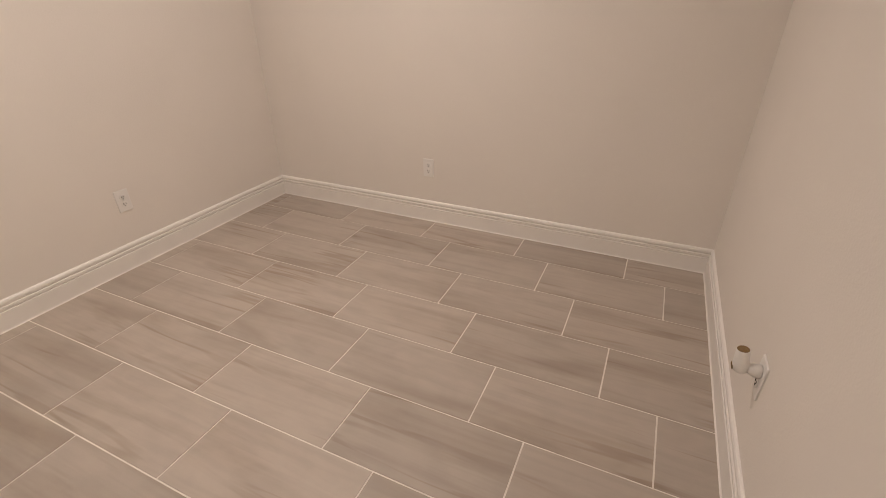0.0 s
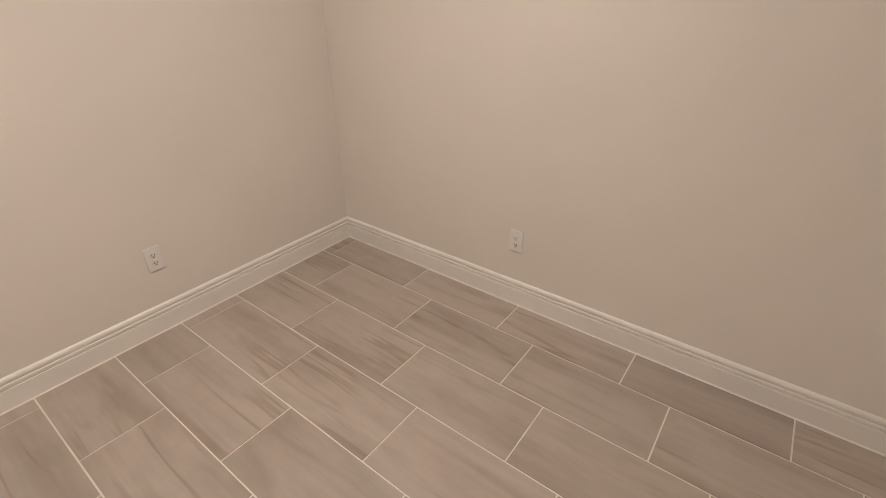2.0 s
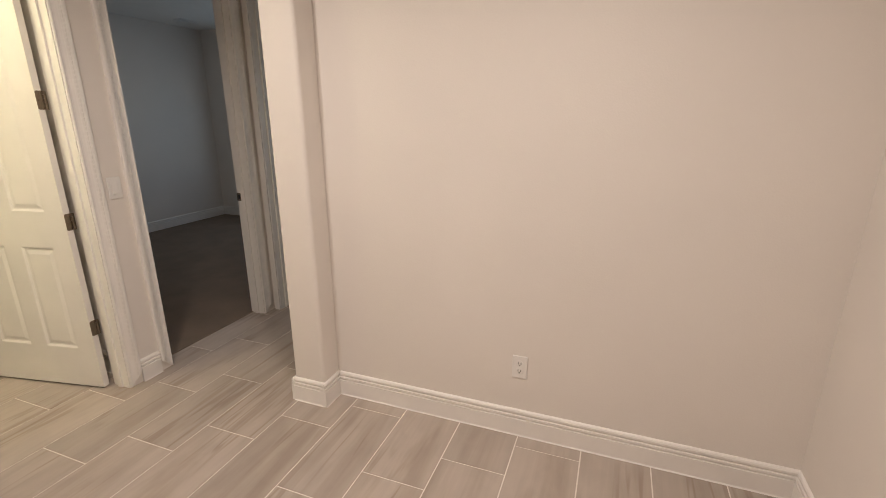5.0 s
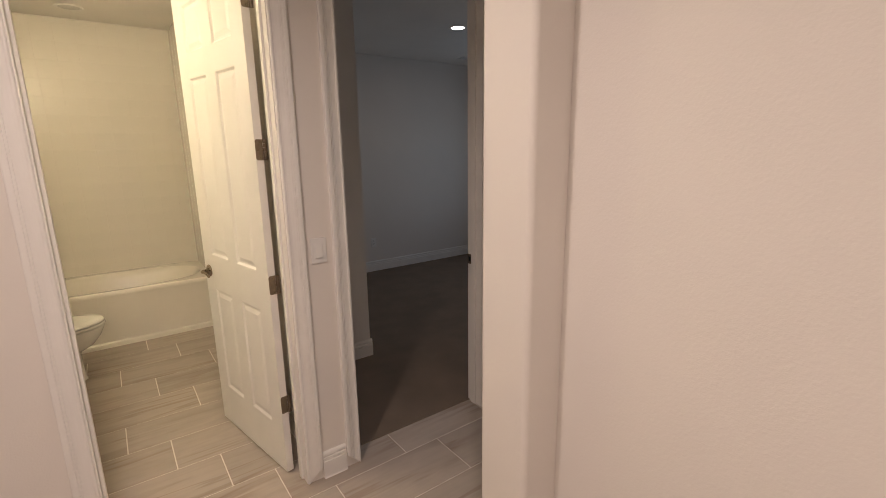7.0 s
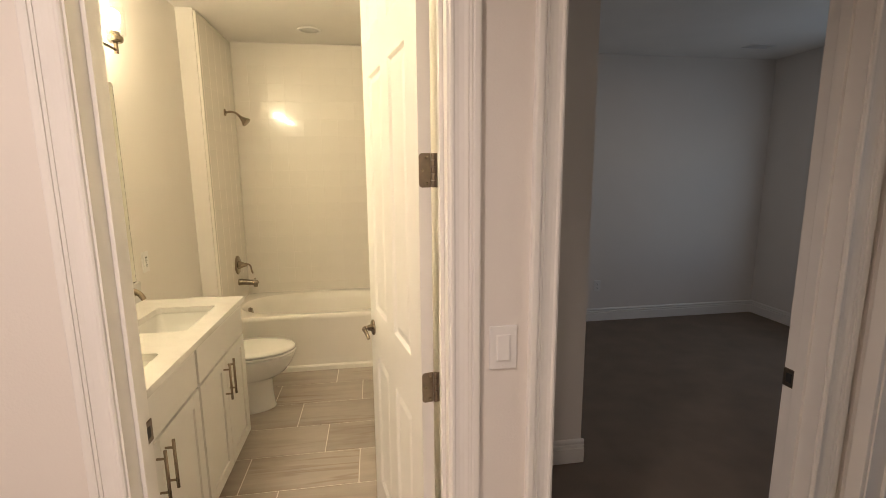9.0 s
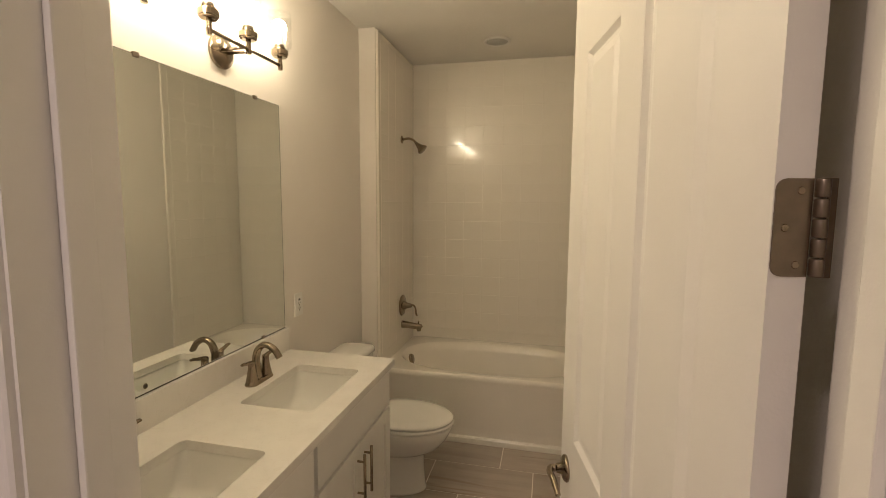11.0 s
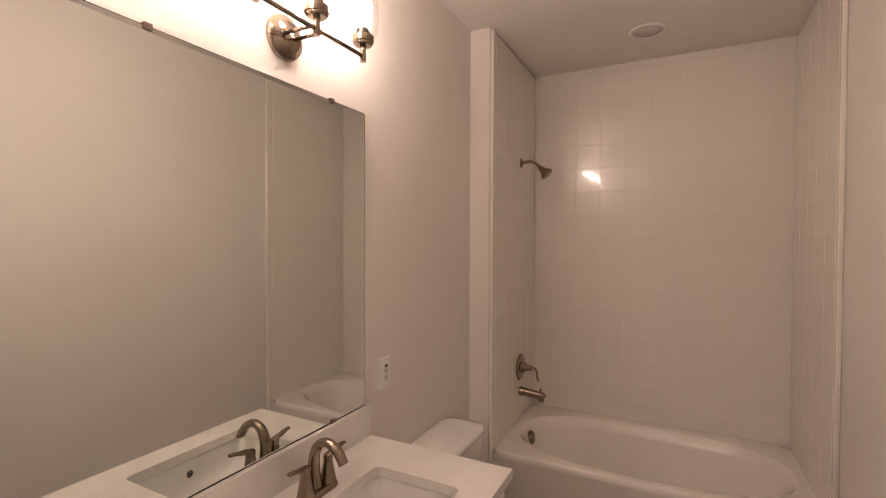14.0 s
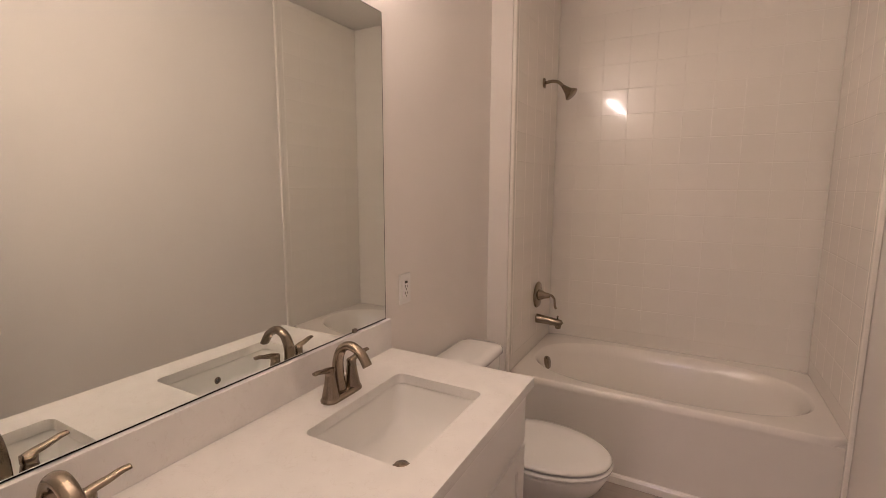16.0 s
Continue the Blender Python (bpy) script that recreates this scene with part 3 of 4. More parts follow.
top = thing("countertop", "white quartz vanity countertop with two sink cut-outs", "countertop")
part("slab", bm, QUARTZ, top)
part("backsplash", box(BX0 + 0.001, YB + 0.002, CTOP + 0.0005, BX0 + 0.022, CY1 - 0.002, 1.028, 0.002), QUARTZ, top)


def sink(cy):
    s = thing("sink", "white rectangular undermount sink in the countertop", "sink", "vanity sinks")
    cx = (SX0 + SX1) / 2
    rings = []
    for hx, hy, r, z in ((0.168, 0.228, 0.03, 0.886), (0.150, 0.210, 0.024, 0.8865), (0.148, 0.208, 0.026, 0.880), (0.146, 0.200, 0.034, 0.83), (0.141, 0.185, 0.045, 0.79), (0.132, 0.160, 0.06, 0.769), (0.105, 0.12, 0.07, 0.757), (0.03, 0.03, 0.029, 0.752)):
        rings.append([(x, y, z) for x, y in rrect(cx - hx, cy - hy, cx + hx, cy + hy, r)])
    bowl = loft(rings, close_last=True)
    for f in bowl.faces:
        f.normal_flip()
    part("basin", bowl, PORCELAIN, s, smooth=True)
    part("drain", lathe(((0, 0.0), (0.031, 0.0), (0.030, 0.003), (0.022, 0.003), (0.021, 0.012), (0.019, 0.015), (0, 0.016)), 24, pose(cx, cy, 0.7525)), NICKEL, s, "brushed nickel pop-up drain", True)
    part("overflow_ring", lathe(((0.007, 0), (0.011, 0.0), (0.012, 0.002), (0.010, 0.004), (0.007, 0.003)), 18, pose(cx + 0.1445, cy, 0.838, 0, -86, 0)), NICKEL, s, smooth=True)
    # dark disc in the ring, painted as the shade of an uncut hole
    part("overflow_hole_shade", lathe(((0, 0), (0.0085, 0), (0.0085, 0.001), (0, 0.001)), 16, pose(cx + 0.1445, cy, 0.838, 0, -86, 0)), HOLE_SHADE_AND_BUTTON, s)
    return s


for c in SINKS:
    sink(c)


def faucet(cy):
    f = thing("faucet", "brushed nickel two-handle arc faucet on the countertop", "faucet", "vanity faucets", pose(-1.885, cy, CTOP) @ Matrix.Diagonal((0.88, 0.88, 0.86, 1)))
    rings = [[(x, y, z) for x, y in rrect(-hx, -hy, hx, hy, hx - 0.001, 8)] for hx, hy, z in ((0.0300, 0.083, 0), (0.0305, 0.0835, 0.003), (0.0300, 0.083, 0.007), (0.0275, 0.080, 0.012), (0.0225, 0.075, 0.016), (0.0160, 0.068, 0.018))]
    part("base_plate", loft(rings, True, True), NICKEL, f, smooth=True)
    for s in (-1, 1):
        post = part("handle_post", lathe(((0.0285, 0.012), (0.0272, 0.018), (0.0235, 0.036), (0.0185, 0.064), (0.0155, 0.086), (0.0150, 0.090), (0.0160, 0.0915), (0.0160, 0.103), (0.0125, 0.108), (0, 0.1095)), 24, pose(0, s * 0.051, 0)), NICKEL, f, smooth=True)
        pts = bend([(0, s * 0.040, 0.100), (0.002, s * 0.062, 0.107), (0.004, s * 0.086, 0.111), (0.006, s * 0.108, 0.117), (0.008, s * 0.125, 0.118)], 5)
        part("lever", tube(pts, [(0.0135 - 0.005 * i / len(pts), 0.0095 - 0.0045 * i / len(pts)) for i in range(len(pts))], 12), NICKEL, post, smooth=True)
    pts = bend([(-0.004, 0, 0.012), (-0.012, 0, 0.06), (-0.012, 0, 0.115), (0.006, 0, 0.158), (0.042, 0, 0.174), (0.082, 0, 0.155), (0.108, 0, 0.118)], 6)
    n = len(pts)
    part("spout", tube(pts, [(0.022 - 0.006 * min(1, i / (n * 0.6)), 0.0195 - 0.005 * min(1, i / (n * 0.6))) if i < n * 0.8 else (0.016 + 0.004 * (i / n - 0.8) * 5, 0.015 - 0.004 * (i / n - 0.8) * 5) for i in range(n)], 18), NICKEL, f, smooth=True)
    part("lift_rod", lathe(((0.003, 0.012), (0.003, 0.075), (0.007, 0.08), (0.0085, 0.088), (0.006, 0.094), (0, 0.095)), 14, pose(-0.026, 0, 0)), NICKEL, f, smooth=True)
    return f


for c in SINKS:
    faucet(c)


# vanity cabinets
def bar_pull(name, x, y, z, length, parent):
    h = part(name, tube([(x + 0.030, y, z - length / 2), (x + 0.030, y, z + length / 2)], [0.0058, 0.0058], 14), NICKEL, parent, "brushed nickel bar pull", True)
    for dz in (-length * 0.34, length * 0.34):
        part("standoff", tube([(x, y, z + dz), (x + 0.030, y, z + dz)], [0.0045, 0.0045], 10), NICKEL, h)
    return h


def shaker(name, x, y0, y1, z0, z1, rail, parent):
    d = part(name, boxes([(x, y0, z0, x + 0.02, y0 + rail, z1), (x, y1 - rail, z0, x + 0.02, y1, z1), (x, y0 + rail, z0, x + 0.02, y1 - rail, z0 + rail), (x, y0 + rail, z1 - rail, x + 0.02, y1 - rail, z1)], 0.0012), CABINET, parent)
    part("panel", box(x + 0.003, y0 + rail - 0.002, z0 + rail - 0.002, x + 0.011, y1 - rail + 0.002, z1 - rail + 0.002), CABINET, d)
    return d


CF = -1.480                                   # cabinet front
UNITS = ((YB + 0.004, 4.036), (4.038, 4.735))
for y0, y1 in UNITS:
    c = thing("vanity_cabinet", "white shaker vanity cabinet with two doors", "cabinet", "vanity cabinets")
    part("body", boxes([(BX0 + 0.001, y0, 0.09, CF, y0 + 0.018, 0.886), (BX0 + 0.001, y1 - 0.018, 0.09, CF, y1, 0.886), (BX0 + 0.001, y0 + 0.018, 0.09, CF, y1 - 0.018, 0.108), (BX0 + 0.001, y0 + 0.018, 0.108, BX0 + 0.012, y1 - 0.018, 0.886),
                        (BX0 + 0.012, y0 + 0.018, 0.868, BX0 + 0.06, y1 - 0.018, 0.886)]), CABINET, c)
    part("toe_kick", box(BX0 + 0.001, y0, 0.0, CF - 0.07, y1, 0.09), CABINET, c)
    part("face_frame", boxes([(CF - 0.018, y0 + 0.019, 0.108, CF, y0 + 0.045, 0.885), (CF - 0.018, y1 - 0.045, 0.108, CF, y1 - 0.019, 0.885), (CF - 0.018, y0 + 0.045, 0.840, CF, y1 - 0.045, 0.885), (CF - 0.018, y0 + 0.045, 0.680, CF, y1 - 0.045, 0.735)]), CABINET, c)
    part("drawer_front", box(CF + 0.002, y0 + 0.011, 0.714, CF + 0.021, y1 - 0.011, 0.872, 0.0018), CABINET, c)
    ym = (y0 + y1) / 2
    for a, b, hy in ((y0 + 0.011, ym - 0.002, ym - 0.034), (ym + 0.002, y1 - 0.011, ym + 0.034)):
        d = shaker("door", CF + 0.002, a, b, 0.100, 0.702, 0.058, c)
        bar_pull("handle", CF + 0.022, hy, 0.578, 0.19, d)

# mirror
MY0, MY1, MZ0, MZ1 = YB + 0.03, 4.730, 1.0325, 2.073
mir = thing("mirror", "large frameless vanity mirror held by small clips", "mirror")
part("glass", box(BX0 + 0.003, MY0, MZ0, BX0 + 0.008, MY1, MZ1), MIRROR, mir)
part("edge", boxes([(BX0 + 0.001, MY0 - 0.001, MZ0 - 0.003, BX0 + 0.0083, MY1 + 0.001, MZ0), (BX0 + 0.001, MY1, MZ0, BX0 + 0.0083, MY1 + 0.0013, MZ1), (BX0 + 0.001, MY0 - 0.001, MZ1, BX0 + 0.0083, MY1 + 0.001, MZ1 + 0.0013)]), DARK, mir, "thin dark mirror edge")
for cy, cz in ((4.556, MZ1), (3.98, MZ1), (4.558, MZ0)):
    part("clip", box(BX0 + 0.001, cy - 0.009, cz - 0.008, BX0 + 0.013, cy + 0.009, cz + 0.008, 0.002), HINGE, mir)

# vanity lights
GLASS = bpy.data.materials.new("clear_seeded_glass")
GLASS.use_nodes = True
gn, gl = GLASS.node_tree.nodes, GLASS.node_tree.links
g_tr, g_gl, g_mx = gn.new("ShaderNodeBsdfTransparent"), gn.new("ShaderNodeBsdfGlossy"), gn.new("ShaderNodeMixShader")
g_tr.inputs[0].default_value = (0.975, 0.975, 0.97, 1)
g_gl.inputs["Roughness"].default_value = 0.06
g_mx.inputs[0].default_value = 0.09
gl.new(g_tr.outputs[0], g_mx.inputs[1])
gl.new(g_gl.outputs[0], g_mx.inputs[2])
gl.new(g_mx.outputs[0], gn["Material Output"].inputs[0])
GLOW = bpy.data.materials.new("lit_bulb")
GLOW.use_nodes = True
gb = GLOW.node_tree.nodes["Principled BSDF"]
gb.inputs["Emission Color"].default_value, gb.inputs["Emission Strength"].default_value = (*BULB, 1), BULB_POWER
SOCKET = mat("white_socket", (0.75, 0.73, 0.70), 0.4, noise_scale=20, amount=0.02)


def vanity_light(cy):
    v = thing("vanity_light", "brushed nickel three-light fixture with clear glass shades", "wall light", "vanity lights", pose(BX0, cy, 2.198))
    plate = part("backplate", lathe(((0, 0), (0.062, 0), (0.064, 0.006), (0.060, 0.016), (0.046, 0.020), (0.044, 0.024), (0.0, 0.025)), 36, pose(0, 0, 0, 0, 90, 0)), NICKEL, v, smooth=True)
    for dy in (-0.028, 0.028):
        part("screw", lathe(((0, 0), (0.006, 0), (0.005, 0.006), (0, 0.008)), 14, pose(0.022, dy, 0, 0, 90, 0)), NICKEL, plate)
    for dy in (-0.022, 0.022):
        part("arm", tube([(0.02, dy, 0.0), (0.125, dy, 0.0)], [0.0055, 0.0055], 12), NICKEL, v, smooth=True)
    part("crossbar", tube([(0.125, -0.215, 0.0), (0.125, 0.215, 0.0)], [0.0065, 0.0065], 14), NICKEL, v, smooth=True)
    for dy in (-0.205, 0.0, 0.205):
        part("stem", lathe(((0, -0.018), (0.0095, -0.018), (0.0095, 0.034), (0, 0.034)), 18, pose(0.125, dy, 0)), NICKEL, v)
        cup = part("cup", lathe(((0, 0.032), (0.026, 0.032), (0.030, 0.036), (0.030, 0.040), (0.034, 0.042), (0.034, 0.060), (0.0225, 0.0625), (0.0225, 0.072), (0.0195, 0.0735), (0.0195, 0.082), (0, 0.082)), 28, pose(0.125, dy, 0)), NICKEL, v)
        part("bulb_collar", lathe(((0.0150, 0.082), (0.0130, 0.092), (0.0138, 0.104), (0.0172, 0.118), (0.0198, 0.1255), (0.0, 0.1255)), 24, pose(0.125, dy, 0)), SOCKET, cup, "white plastic bulb collar", True)
        part("shade", lathe(((0.024, 0.0635), (0.040, 0.0645), (0.047, 0.068), (0.050, 0.076), (0.0505, 0.085), (0.0505, 0.205), (0.0497, 0.2068), (0.0482, 0.2068), (0.0475, 0.205), (0.0475, 0.086), (0.0468, 0.078), (0.044, 0.0715), (0.039, 0.0685), (0.024, 0.0675)), 40, pose(0.125, dy, 0)), GLASS, v, "clear cylinder glass shade", True)
        part("bulb", lathe(((0.0195, 0.126), (0.0252, 0.134), (0.0288, 0.143), (0.0300, 0.152), (0.0285, 0.161), (0.0240, 0.170), (0.0165, 0.177), (0.0085, 0.1805), (0, 0.1815)), 24, pose(0.125, dy, 0)), GLOW, v, "lit round bulb", True)
    return v


for cy in (3.70, 4.36):
    vanity_light(cy)

# toilet
TCY = 5.20
wc = thing("toilet", "white two-piece toilet beside the tub, lid down", "toilet", "", pose(BX0, TCY, 0))


def oval(cx, rx, ry, z, back=None, n=40):
    pts = []
    for k in range(n):
        a = 2 * math.pi * k / n
        x = cx + rx * math.cos(a)
        if back is not None and math.cos(a) < 0:
            x = cx + back * math.cos(a)
        pts.append((x, ry * math.sin(a), z))
    return pts


part("bowl", loft([oval(0.36, 0.232, 0.122, 0, 0.20), oval(0.36, 0.231, 0.121, 0.008, 0.20), oval(0.36, 0.224, 0.115, 0.022, 0.19), oval(0.36, 0.217, 0.110, 0.12, 0.18), oval(0.365, 0.212, 0.107, 0.195, 0.18), oval(0.370, 0.214, 0.110, 0.215, 0.18), oval(0.385, 0.232, 0.128, 0.232, 0.19), oval(0.41, 0.258, 0.152, 0.262, 0.21), oval(0.435, 0.278, 0.174, 0.32, 0.23), oval(0.45, 0.292, 0.188, 0.382, 0.25), oval(0.45, 0.290, 0.186, 0.390, 0.25), oval(0.45, 0.278, 0.176, 0.393, 0.25)], True, True), PORCELAIN, wc, smooth=True)
part("seat", loft([oval(0.455, 0.275, 0.175, 0.394, 0.22), oval(0.455, 0.278, 0.178, 0.399, 0.22), oval(0.455, 0.294, 0.193, 0.401, 0.22), oval(0.455, 0.295, 0.194, 0.408, 0.22), oval(0.455, 0.288, 0.187, 0.414, 0.22), oval(0.455, 0.262, 0.165, 0.415, 0.22)], True, True), PORCELAIN, wc, smooth=False)
part("lid", loft([oval(0.455, 0.262, 0.165, 0.4155, 0.235), oval(0.455, 0.264, 0.167, 0.421, 0.235), oval(0.455, 0.289, 0.188, 0.422, 0.235), oval(0.455, 0.291, 0.190, 0.427, 0.235), oval(0.455, 0.289, 0.188, 0.434, 0.235), oval(0.455, 0.278, 0.178, 0.440, 0.23), oval(0.455, 0.212, 0.13, 0.444, 0.17)], True, True), PORCELAIN, wc, smooth=True)
part("tank", loft([[(x, y, z) for x, y in rrect(0.015, -w, d, w, 0.05)] for w, d, z in ((0.175, 0.185, 0.375), (0.185, 0.195, 0.40), (0.205, 0.205, 0.70), (0.205, 0.205, 0.722))], True, True), PORCELAIN, wc, smooth=False)
part("tank_lid", loft([[(x, y, z) for x, y in rrect(0.008, -w, d, w, 0.055)] for w, d, z in ((0.205, 0.208, 0.722), (0.214, 0.216, 0.727), (0.214, 0.216, 0.748), (0.206, 0.208, 0.760), (0.17, 0.17, 0.764))], True, True), PORCELAIN, wc, smooth=True)
part("flush_lever", tube([(0.207, -0.15, 0.67), (0.225, -0.15, 0.67), (0.228, -0.11, 0.664), (0.228, -0.085, 0.66)], [0.008, 0.008, 0.006, 0.005], 12), NICKEL, wc, "nickel flush lever", True)
for s in (-1, 1):
    part("bolt_cap", lathe(((0.013, 0), (0.013, 0.012), (0.008, 0.019), (0, 0.02)), 14, pose(0.30, s * 0.122, 0.0)), PORCELAIN, wc, smooth=True)

# tub
TF, RIM = 5.712, 0.487
tx0, tx1, ty1 = TX0 + 0.002, BX1 - 0.002, BY1 - 0.002
tub = thing("bathtub", "white acrylic alcove bathtub with an oval basin", "bathtub")
N = 64
ccx, ccy = (tx0 + tx1) / 2, (TF + ty1) / 2 - 0.010


def sup(rx, ry, z, p=2.55, cx=ccx):
    out = []
    for k in range(N):
        a = 2 * math.pi * (k + 0.5) / N
        c, s = math.cos(a), math.sin(a)
        out.append((cx + rx * abs(c) ** (2 / p) * math.copysign(1, c), ccy + ry * abs(s) ** (2 / p) * math.copysign(1, s), z))
    return out


def rim_ring(z, e=0.0):
    out = []
    for k in range(N):
        a = 2 * math.pi * (k + 0.5) / N
        c, s = math.cos(a), math.sin(a)
        q = max(abs(c), abs(s))
        x, y = c / q, s / q
        out.append((ccx + x * ((tx1 - tx0) / 2 - e), (TF + ty1) / 2 + y * ((ty1 - TF) / 2 - e), z))
    return out


lx = (tx1 - tx0) / 2
part("basin", loft([rim_ring(RIM - 0.03), rim_ring(RIM - 0.008), rim_ring(RIM, 0.008), rim_ring(RIM, 0.014), sup(lx - 0.050, 0.343, RIM), sup(lx - 0.055, 0.338, RIM - 0.001), sup(lx - 0.068, 0.322, RIM - 0.014), sup(lx - 0.095, 0.300, RIM - 0.06), sup(lx - 0.16, 0.25, RIM - 0.26), sup(lx - 0.21, 0.21, RIM - 0.36), sup(lx - 0.30, 0.13, RIM - 0.385)], False, True), ACRYLIC, tub, smooth=True)
APRON = ((-0.075, 0.0), (0.010, 0.0), (0.010, 0.034), (0.004, 0.043), (-0.006, 0.047), (-0.004, 0.10), (0.008, 0.24), (0.021, 0.37), (0.028, 0.43), (0.0318, 0.452), (0.032, 0.4585), (-0.075, 0.4585))
part("apron", prism(APRON, (tx0, TF + 0.033, 0.0), (tx1, TF + 0.033, 0.0), (0, -1, 0)), ACRYLIC, tub)
part("overflow_cover", lathe(((0, 0), (0.040, 0), (0.040, 0.012), (0.034, 0.020), (0, 0.022)), 28, pose(tx0 + 0.098, ccy + 0.03, RIM - 0.075, 0, 78, 0)), NICKEL, tub, "nickel overflow cover", True)

# tub surround with moulded squares
SZ0, SZ1 = RIM - 0.003, CEIL - 0.012
sur = thing("tub_surround", "glossy off-white tub surround moulded as square tiles", "surround")
back = part("back_panel", box(TX0 + 0.001, BY1 - 0.010, SZ0, BX1 - 0.001, BY1 - 0.001, SZ1, 0.002), ACRYLIC, sur)
left = part("side_panel", box(TX0 + 0.001, TY0 + 0.03, SZ0, TX0 + 0.010, BY1 - 0.011, SZ1, 0.002), ACRYLIC, sur)
right = part("side_panel", box(BX1 - 0.010, TY0 + 0.03, SZ0, BX1 - 0.001, BY1 - 0.011, SZ1, 0.002), ACRYLIC, sur)
for x0, x1 in ((TX0 + 0.001, TX0 + 0.020), (BX1 - 0.020, BX1 - 0.001)):
    part("front_flange", box(x0, TY0 + 0.002, 0.0, x1, TY0 + 0.030, SZ1, 0.007, 3), ACRYLIC, sur)
PITCH = 0.1522
sq = loft([[(sx * (PITCH / 2 - ins), y, sz * (PITCH / 2 - ins)) for sx, sz in ((-1, -1), (1, -1), (1, 1), (-1, 1))] for ins, y in ((0.0, 0.002), (0.0, 0.0), (0.0006, -0.0001), (0.0013, -0.0004), (0.0022, -0.0007), (0.0036, -0.0009))], True, True)
first = part("tile", sq, ACRYLIC, back)
SQUARE = first.data
ROW0 = 0.572


def squares(parent, origin, along, turn, widths, first_ob=None):
    """Columns of squares of the given widths; cut columns at the ends are narrower."""
    at = 0.0
    for i, w in enumerate(widths):
        for j in range(14):
            ob = first_ob if first_ob is not None and i == 0 and j == 0 else new("tile", SQUARE)
            ob.parent = parent
            p = Vector(origin) + Vector(along) * (at + w / 2) + Vector((0, 0, ROW0 + PITCH * (j + 0.5)))
            ob.matrix_basis = pose(*p, (random.random() - 0.5) * 0.24, 0, turn + (random.random() - 0.5) * 0.24) @ Matrix.Diagonal((w / PITCH, 1, 1, 1))
        at += w


squares(back, (-1.874, BY1 - 0.0108, 0), (1, 0, 0), 0, [0.1255] + [PITCH] * 8 + [0.096], first)
squares(left, (TX0 + 0.0108, BY1 - 0.013, 0), (0, -1, 0), 90, [PITCH] * 5)
squares(right, (BX1 - 0.0108, BY1 - 0.013, 0), (0, -1, 0), -90, [PITCH] * 5)

# shower fittings on the furred wall
FY, FX = 6.19, TX0 + 0.0135
sh = thing("shower", "brushed nickel shower head on a curved arm", "shower", "", pose(FX, FY, 2.11))
part("flange", lathe(((0, 0), (0.030, 0), (0.029, 0.005), (0.014, 0.011), (0, 0.012)), 24, pose(0, 0, 0, 0, 90, 0)), NICKEL, sh, smooth=True)
pts = bend([(0.005, 0, 0), (0.05, 0, 0.006), (0.09, 0, -0.006), (0.118, 0, -0.035)], 6)
part("arm", tube(pts, [0.0095] * len(pts), 14), NICKEL, sh, smooth=True)
part("head", lathe(((0, 0), (0.012, 0.0), (0.014, 0.014), (0.018, 0.022), (0.024, 0.042), (0.038, 0.062), (0.041, 0.068), (0.040, 0.074), (0.034, 0.077), (0, 0.078)), 28, pose(0.114, 0, -0.030, 0, 134, 0)), NICKEL, sh, smooth=True)
vl = thing("shower_valve", "brushed nickel shower valve with a lever handle", "shower valve", "", pose(FX, FY, 0.825))
part("escutcheon", lathe(((0, 0), (0.082, 0), (0.083, 0.004), (0.076, 0.010), (0.05, 0.014), (0, 0.015)), 40, pose(0, 0, 0, 0, 90, 0)), NICKEL, vl, smooth=True)
part("handle_cone", lathe(((0.040, 0.012), (0.030, 0.03), (0.019, 0.055), (0.016, 0.075), (0.012, 0.08), (0, 0.081)), 26, pose(0, 0, 0, 0, 90, 0)), NICKEL, vl, smooth=True)
pts = bend([(0.068, 0, 0.004), (0.090, 0.006, 0.002), (0.106, 0.01, -0.022), (0.110, 0.012, -0.060), (0.118, 0.013, -0.082)], 5)
part("lever", tube(pts, [(0.010 - 0.003 * i / len(pts), 0.007) for i in range(len(pts))], 12), NICKEL, vl, smooth=True)
sp = thing("tub_spout", "brushed nickel tub spout with a diverter knob", "tub spout", "", pose(FX, FY, 0.672))
pts = [(0, 0, 0), (0.006, 0, 0), (0.06, 0, -0.004), (0.12, 0, -0.010), (0.150, 0, -0.014), (0.158, 0, -0.022)]
part("body", tube(pts, [0.030, 0.029, 0.026, 0.024, 0.024, 0.017], 20), NICKEL, sp, smooth=True)
part("outlet", lathe(((0, 0), (0.017, 0), (0.019, 0.02), (0, 0.02)), 18, pose(0.138, 0, -0.046)), NICKEL, sp, smooth=True)
part("diverter", lathe(((0.004, 0), (0.004, 0.016), (0.007, 0.018), (0.006, 0.025), (0, 0.026)), 14, pose(0.135, 0, 0.008)), NICKEL, sp, smooth=True)

# ceiling fittings
def disc_light(name, x, y, r, label, lens, category):
    d = thing(name, label, category, "", pose(x, y, CEIL))
    part("trim_ring", lathe(((r, 0), (r, -0.004), (r * 0.93, -0.009), (r * 0.78, -0.006), (r * 0.76, 0.0)), 40), TRIM, d, smooth=True)
    part("lens", lathe(((0, -0.005), (r * 0.77, -0.004), (r * 0.77, -0.001), (0, -0.001)), 32), lens, d, smooth=True)
    return d


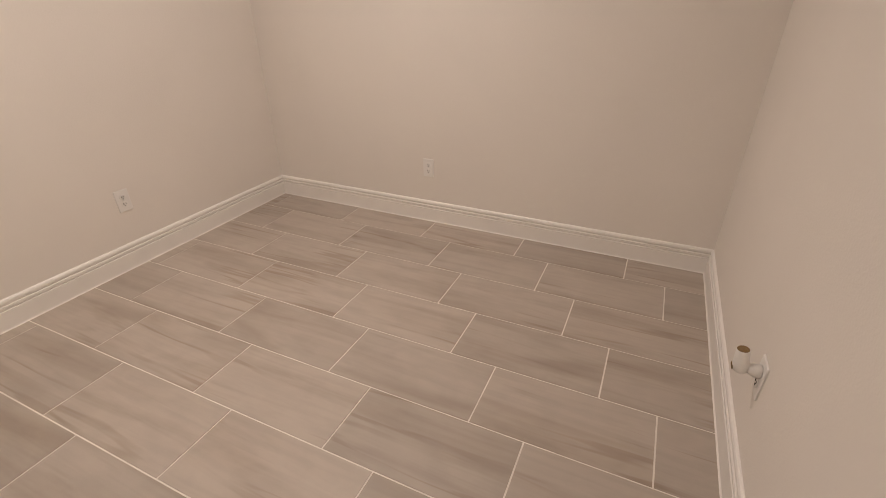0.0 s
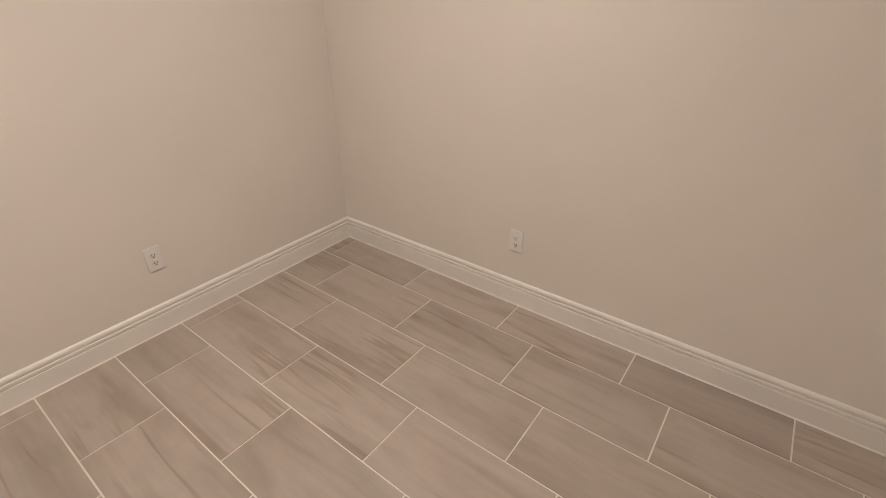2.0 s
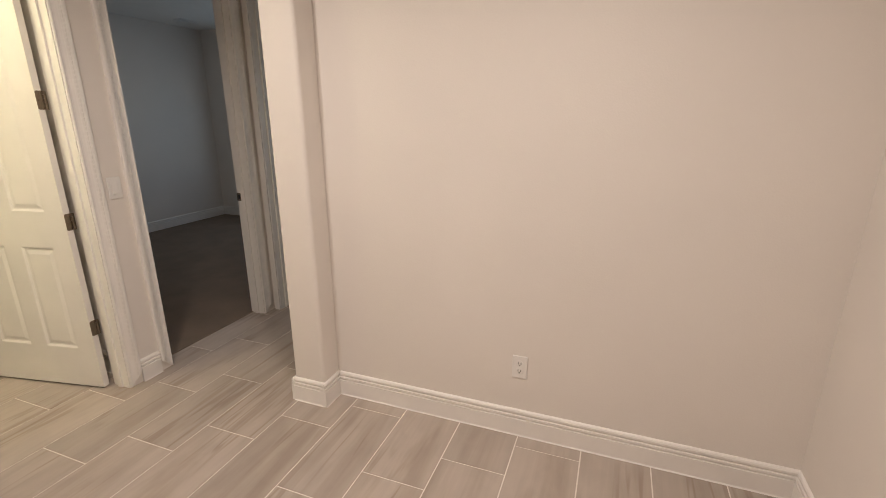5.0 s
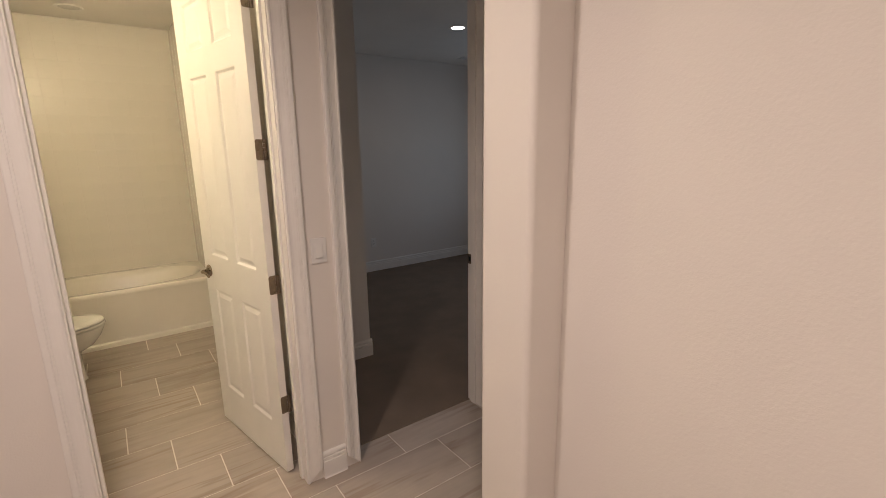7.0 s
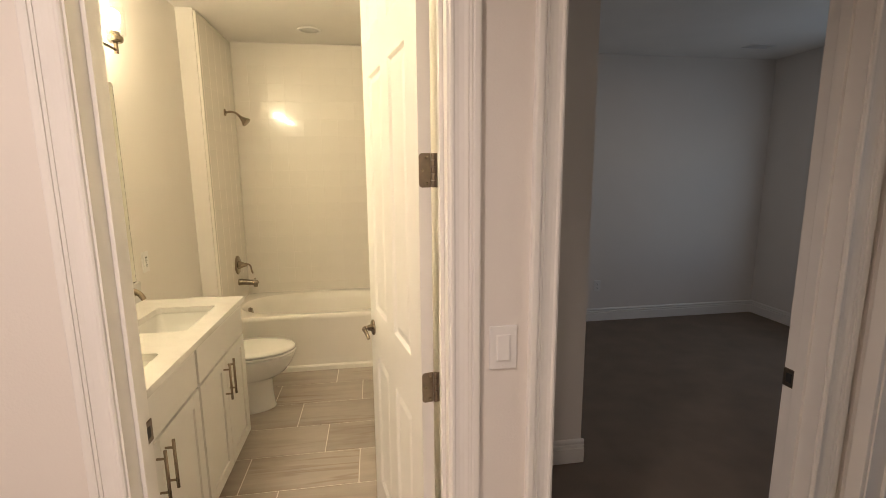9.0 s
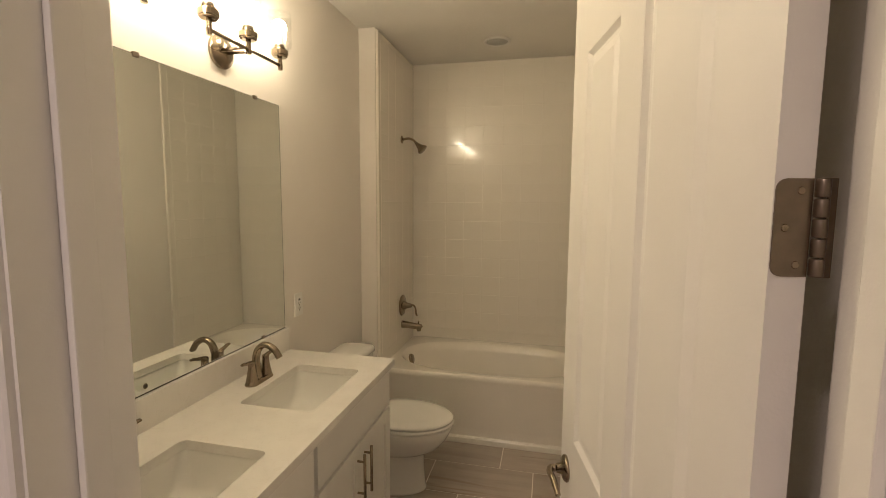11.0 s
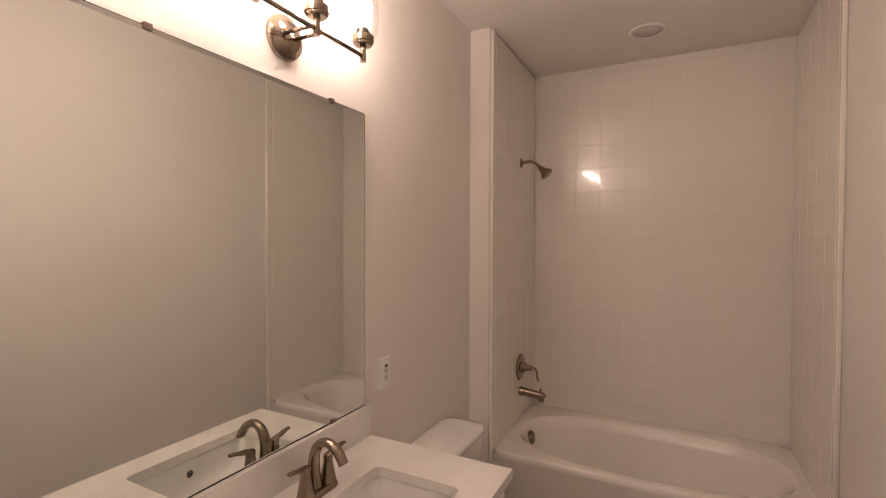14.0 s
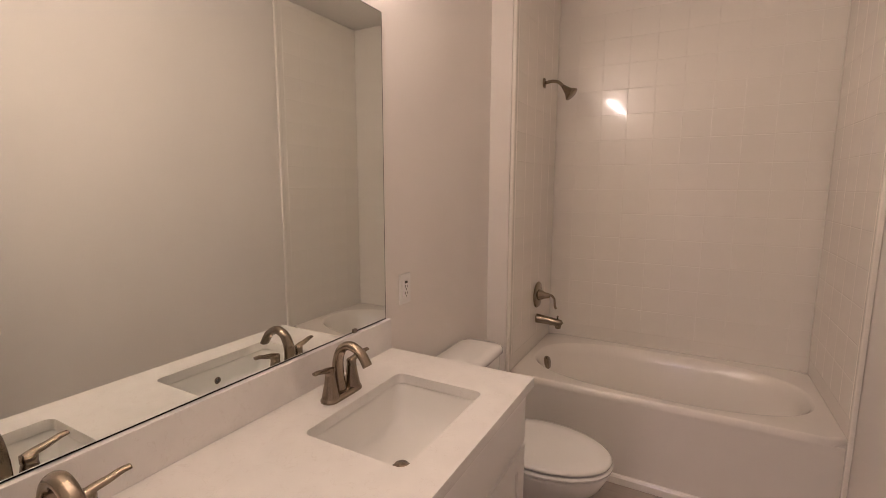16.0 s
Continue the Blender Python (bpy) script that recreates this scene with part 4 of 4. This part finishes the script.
LENS = mat("frosted_lens", (0.62, 0.60, 0.57), 0.5, noise_scale=20, amount=0.03)
LIT = bpy.data.materials.new("lit_lens")
LIT.use_nodes = True
lb = LIT.node_tree.nodes["Principled BSDF"]
lb.inputs["Emission Color"].default_value, lb.inputs["Emission Strength"].default_value = (1.0, 0.95, 0.88, 1), 9
disc_light("recessed_light", -1.15, 6.10, 0.095, "white recessed ceiling light over the tub, off", LENS, "ceiling light")
disc_light("recessed_light", BL[0], BL[1], 0.085, "white recessed bedroom ceiling light, switched on", LIT, "ceiling light")
# lit discs added under the assumed, unseen hall lamps
for lx, ly in UNSEEN_DOWNLIGHTS:
    disc_light("recessed_light", lx, ly, 0.085, "unseen hall ceiling light, assumed recessed, switched on", LIT, "ceiling light")

vent = thing("ceiling_vent", "white rectangular air vent on the bedroom ceiling", "air vent", "", pose(2.93, 6.08, CEIL) @ Matrix.Diagonal((0.75, 0.75, 1, 1)))
part("vent_frame", boxes([(-0.17, -0.09, -0.008, 0.17, -0.07, 0), (-0.17, 0.07, -0.008, 0.17, 0.09, 0), (-0.17, -0.07, -0.008, -0.15, 0.07, 0), (0.15, -0.07, -0.008, 0.17, 0.07, 0)], 0.002), TRIM, vent)
for i in range(7):
    slat = box(-0.15, -0.009, -0.0008, 0.15, 0.009, 0.0008)
    bmesh.ops.transform(slat, matrix=pose(0, -0.06 + 0.02 * i, -0.006, 35, 0, 0), verts=slat.verts[:])
    part("slat", slat, TRIM, vent)

# bedroom window
win = tagged(new("window_1"), "white bedroom window with plain sashes", "window", "", "structure")
part("window_frame", boxes([(RX1 + 0.02, WY0, WZ0, RX1 + 0.08, WY0 + 0.05, WZ1), (RX1 + 0.02, WY1 - 0.05, WZ0, RX1 + 0.08, WY1, WZ1), (RX1 + 0.02, WY0 + 0.05, WZ0, RX1 + 0.08, WY1 - 0.05, WZ0 + 0.05), (RX1 + 0.02, WY0 + 0.05, WZ1 - 0.05, RX1 + 0.08, WY1 - 0.05, WZ1), (RX1 + 0.03, WY0 + 0.05, 1.5, RX1 + 0.07, WY1 - 0.05, 1.55)]), TRIM, win)
part("window_sill", box(RX1 - 0.03, WY0 - 0.03, WZ0 - 0.02, RX1 + 0.02, WY1 + 0.03, WZ0, 0.004), TRIM, win)
structure("ground", box(-60, -60, -0.5, 60, 60, -0.3), mat("lawn", (0.07, 0.09, 0.04), 0.9, noise_scale=0.5, amount=0.3), "grass ground outside the house", "ground")
# ---- ceilings and floors ----
structure("ceiling_hall", box(XR - T, YF - T, CEIL, 2.6, YB - 0.06, CEIL + 0.1), CEILING, "off-white textured ceiling over hall", "ceiling")
structure("ceiling_bath", box(BX0 - T, YB - 0.06, CEIL, BX1 + 0.06, BY1 + T, CEIL + 0.1), CEILING, "off-white textured bathroom ceiling", "ceiling")
structure("ceiling_bedroom", box(BX1 + 0.06, YB - 0.06, CEIL, RX1 + T, RY1 + T, CEIL + 0.1), CEILING, "white bedroom ceiling in dim light", "ceiling")
structure("carpet", box(BX1 + T, YB - 0.01, -0.06, RX1, RY1, 0.006), CARPET, "dark taupe cut-pile carpet in the bedroom", "carpet")
structure("carpet_side_room", box(XE + 0.06, 0.6, -0.06, 2.45, YW, 0.006), CARPET, "dark taupe carpet in the side bedroom", "carpet")
ZONES = ((XR, YF, XL, YS0), (XR, YS0, XS, YW), (XS, YS1, XE + 0.06, YW), (BATH_L - 0.02, YW, BATH_R + 0.02, YB), (BED_L - 0.02, YW, BED_R + 0.02, YB - 0.01), (BX0, YB, BX1, TY0 + 0.3))
floor = structure("floor", boxes([(x0, y0, -0.06, x1, y1, -0.0018) for x0, y0, x1, y1 in ZONES]), GROUT, "greige stone-look porcelain tile floor, pale grout", "floor")
LONG, WIDE, STEP, G = 0.61, 0.305, 0.2033, 0.0030
for r in range(0, 24):
    y0, y1 = WIDE * (r - 2) + G, WIDE * (r - 1) - G
    for n in range(-9, 9):
        x1 = -(STEP * r + LONG * n) - G
        x0 = x1 - LONG + 2 * G
        cut = [(max(x0, a), max(y0, b), -0.008, min(x1, c), min(y1, d), 0.0) for a, b, c, d in ZONES if min(x1, c) - max(x0, a) > 0.006 and min(y1, d) - max(y0, b) > 0.006]
        if cut:
            part("tile", boxes(cut), TILE, floor)
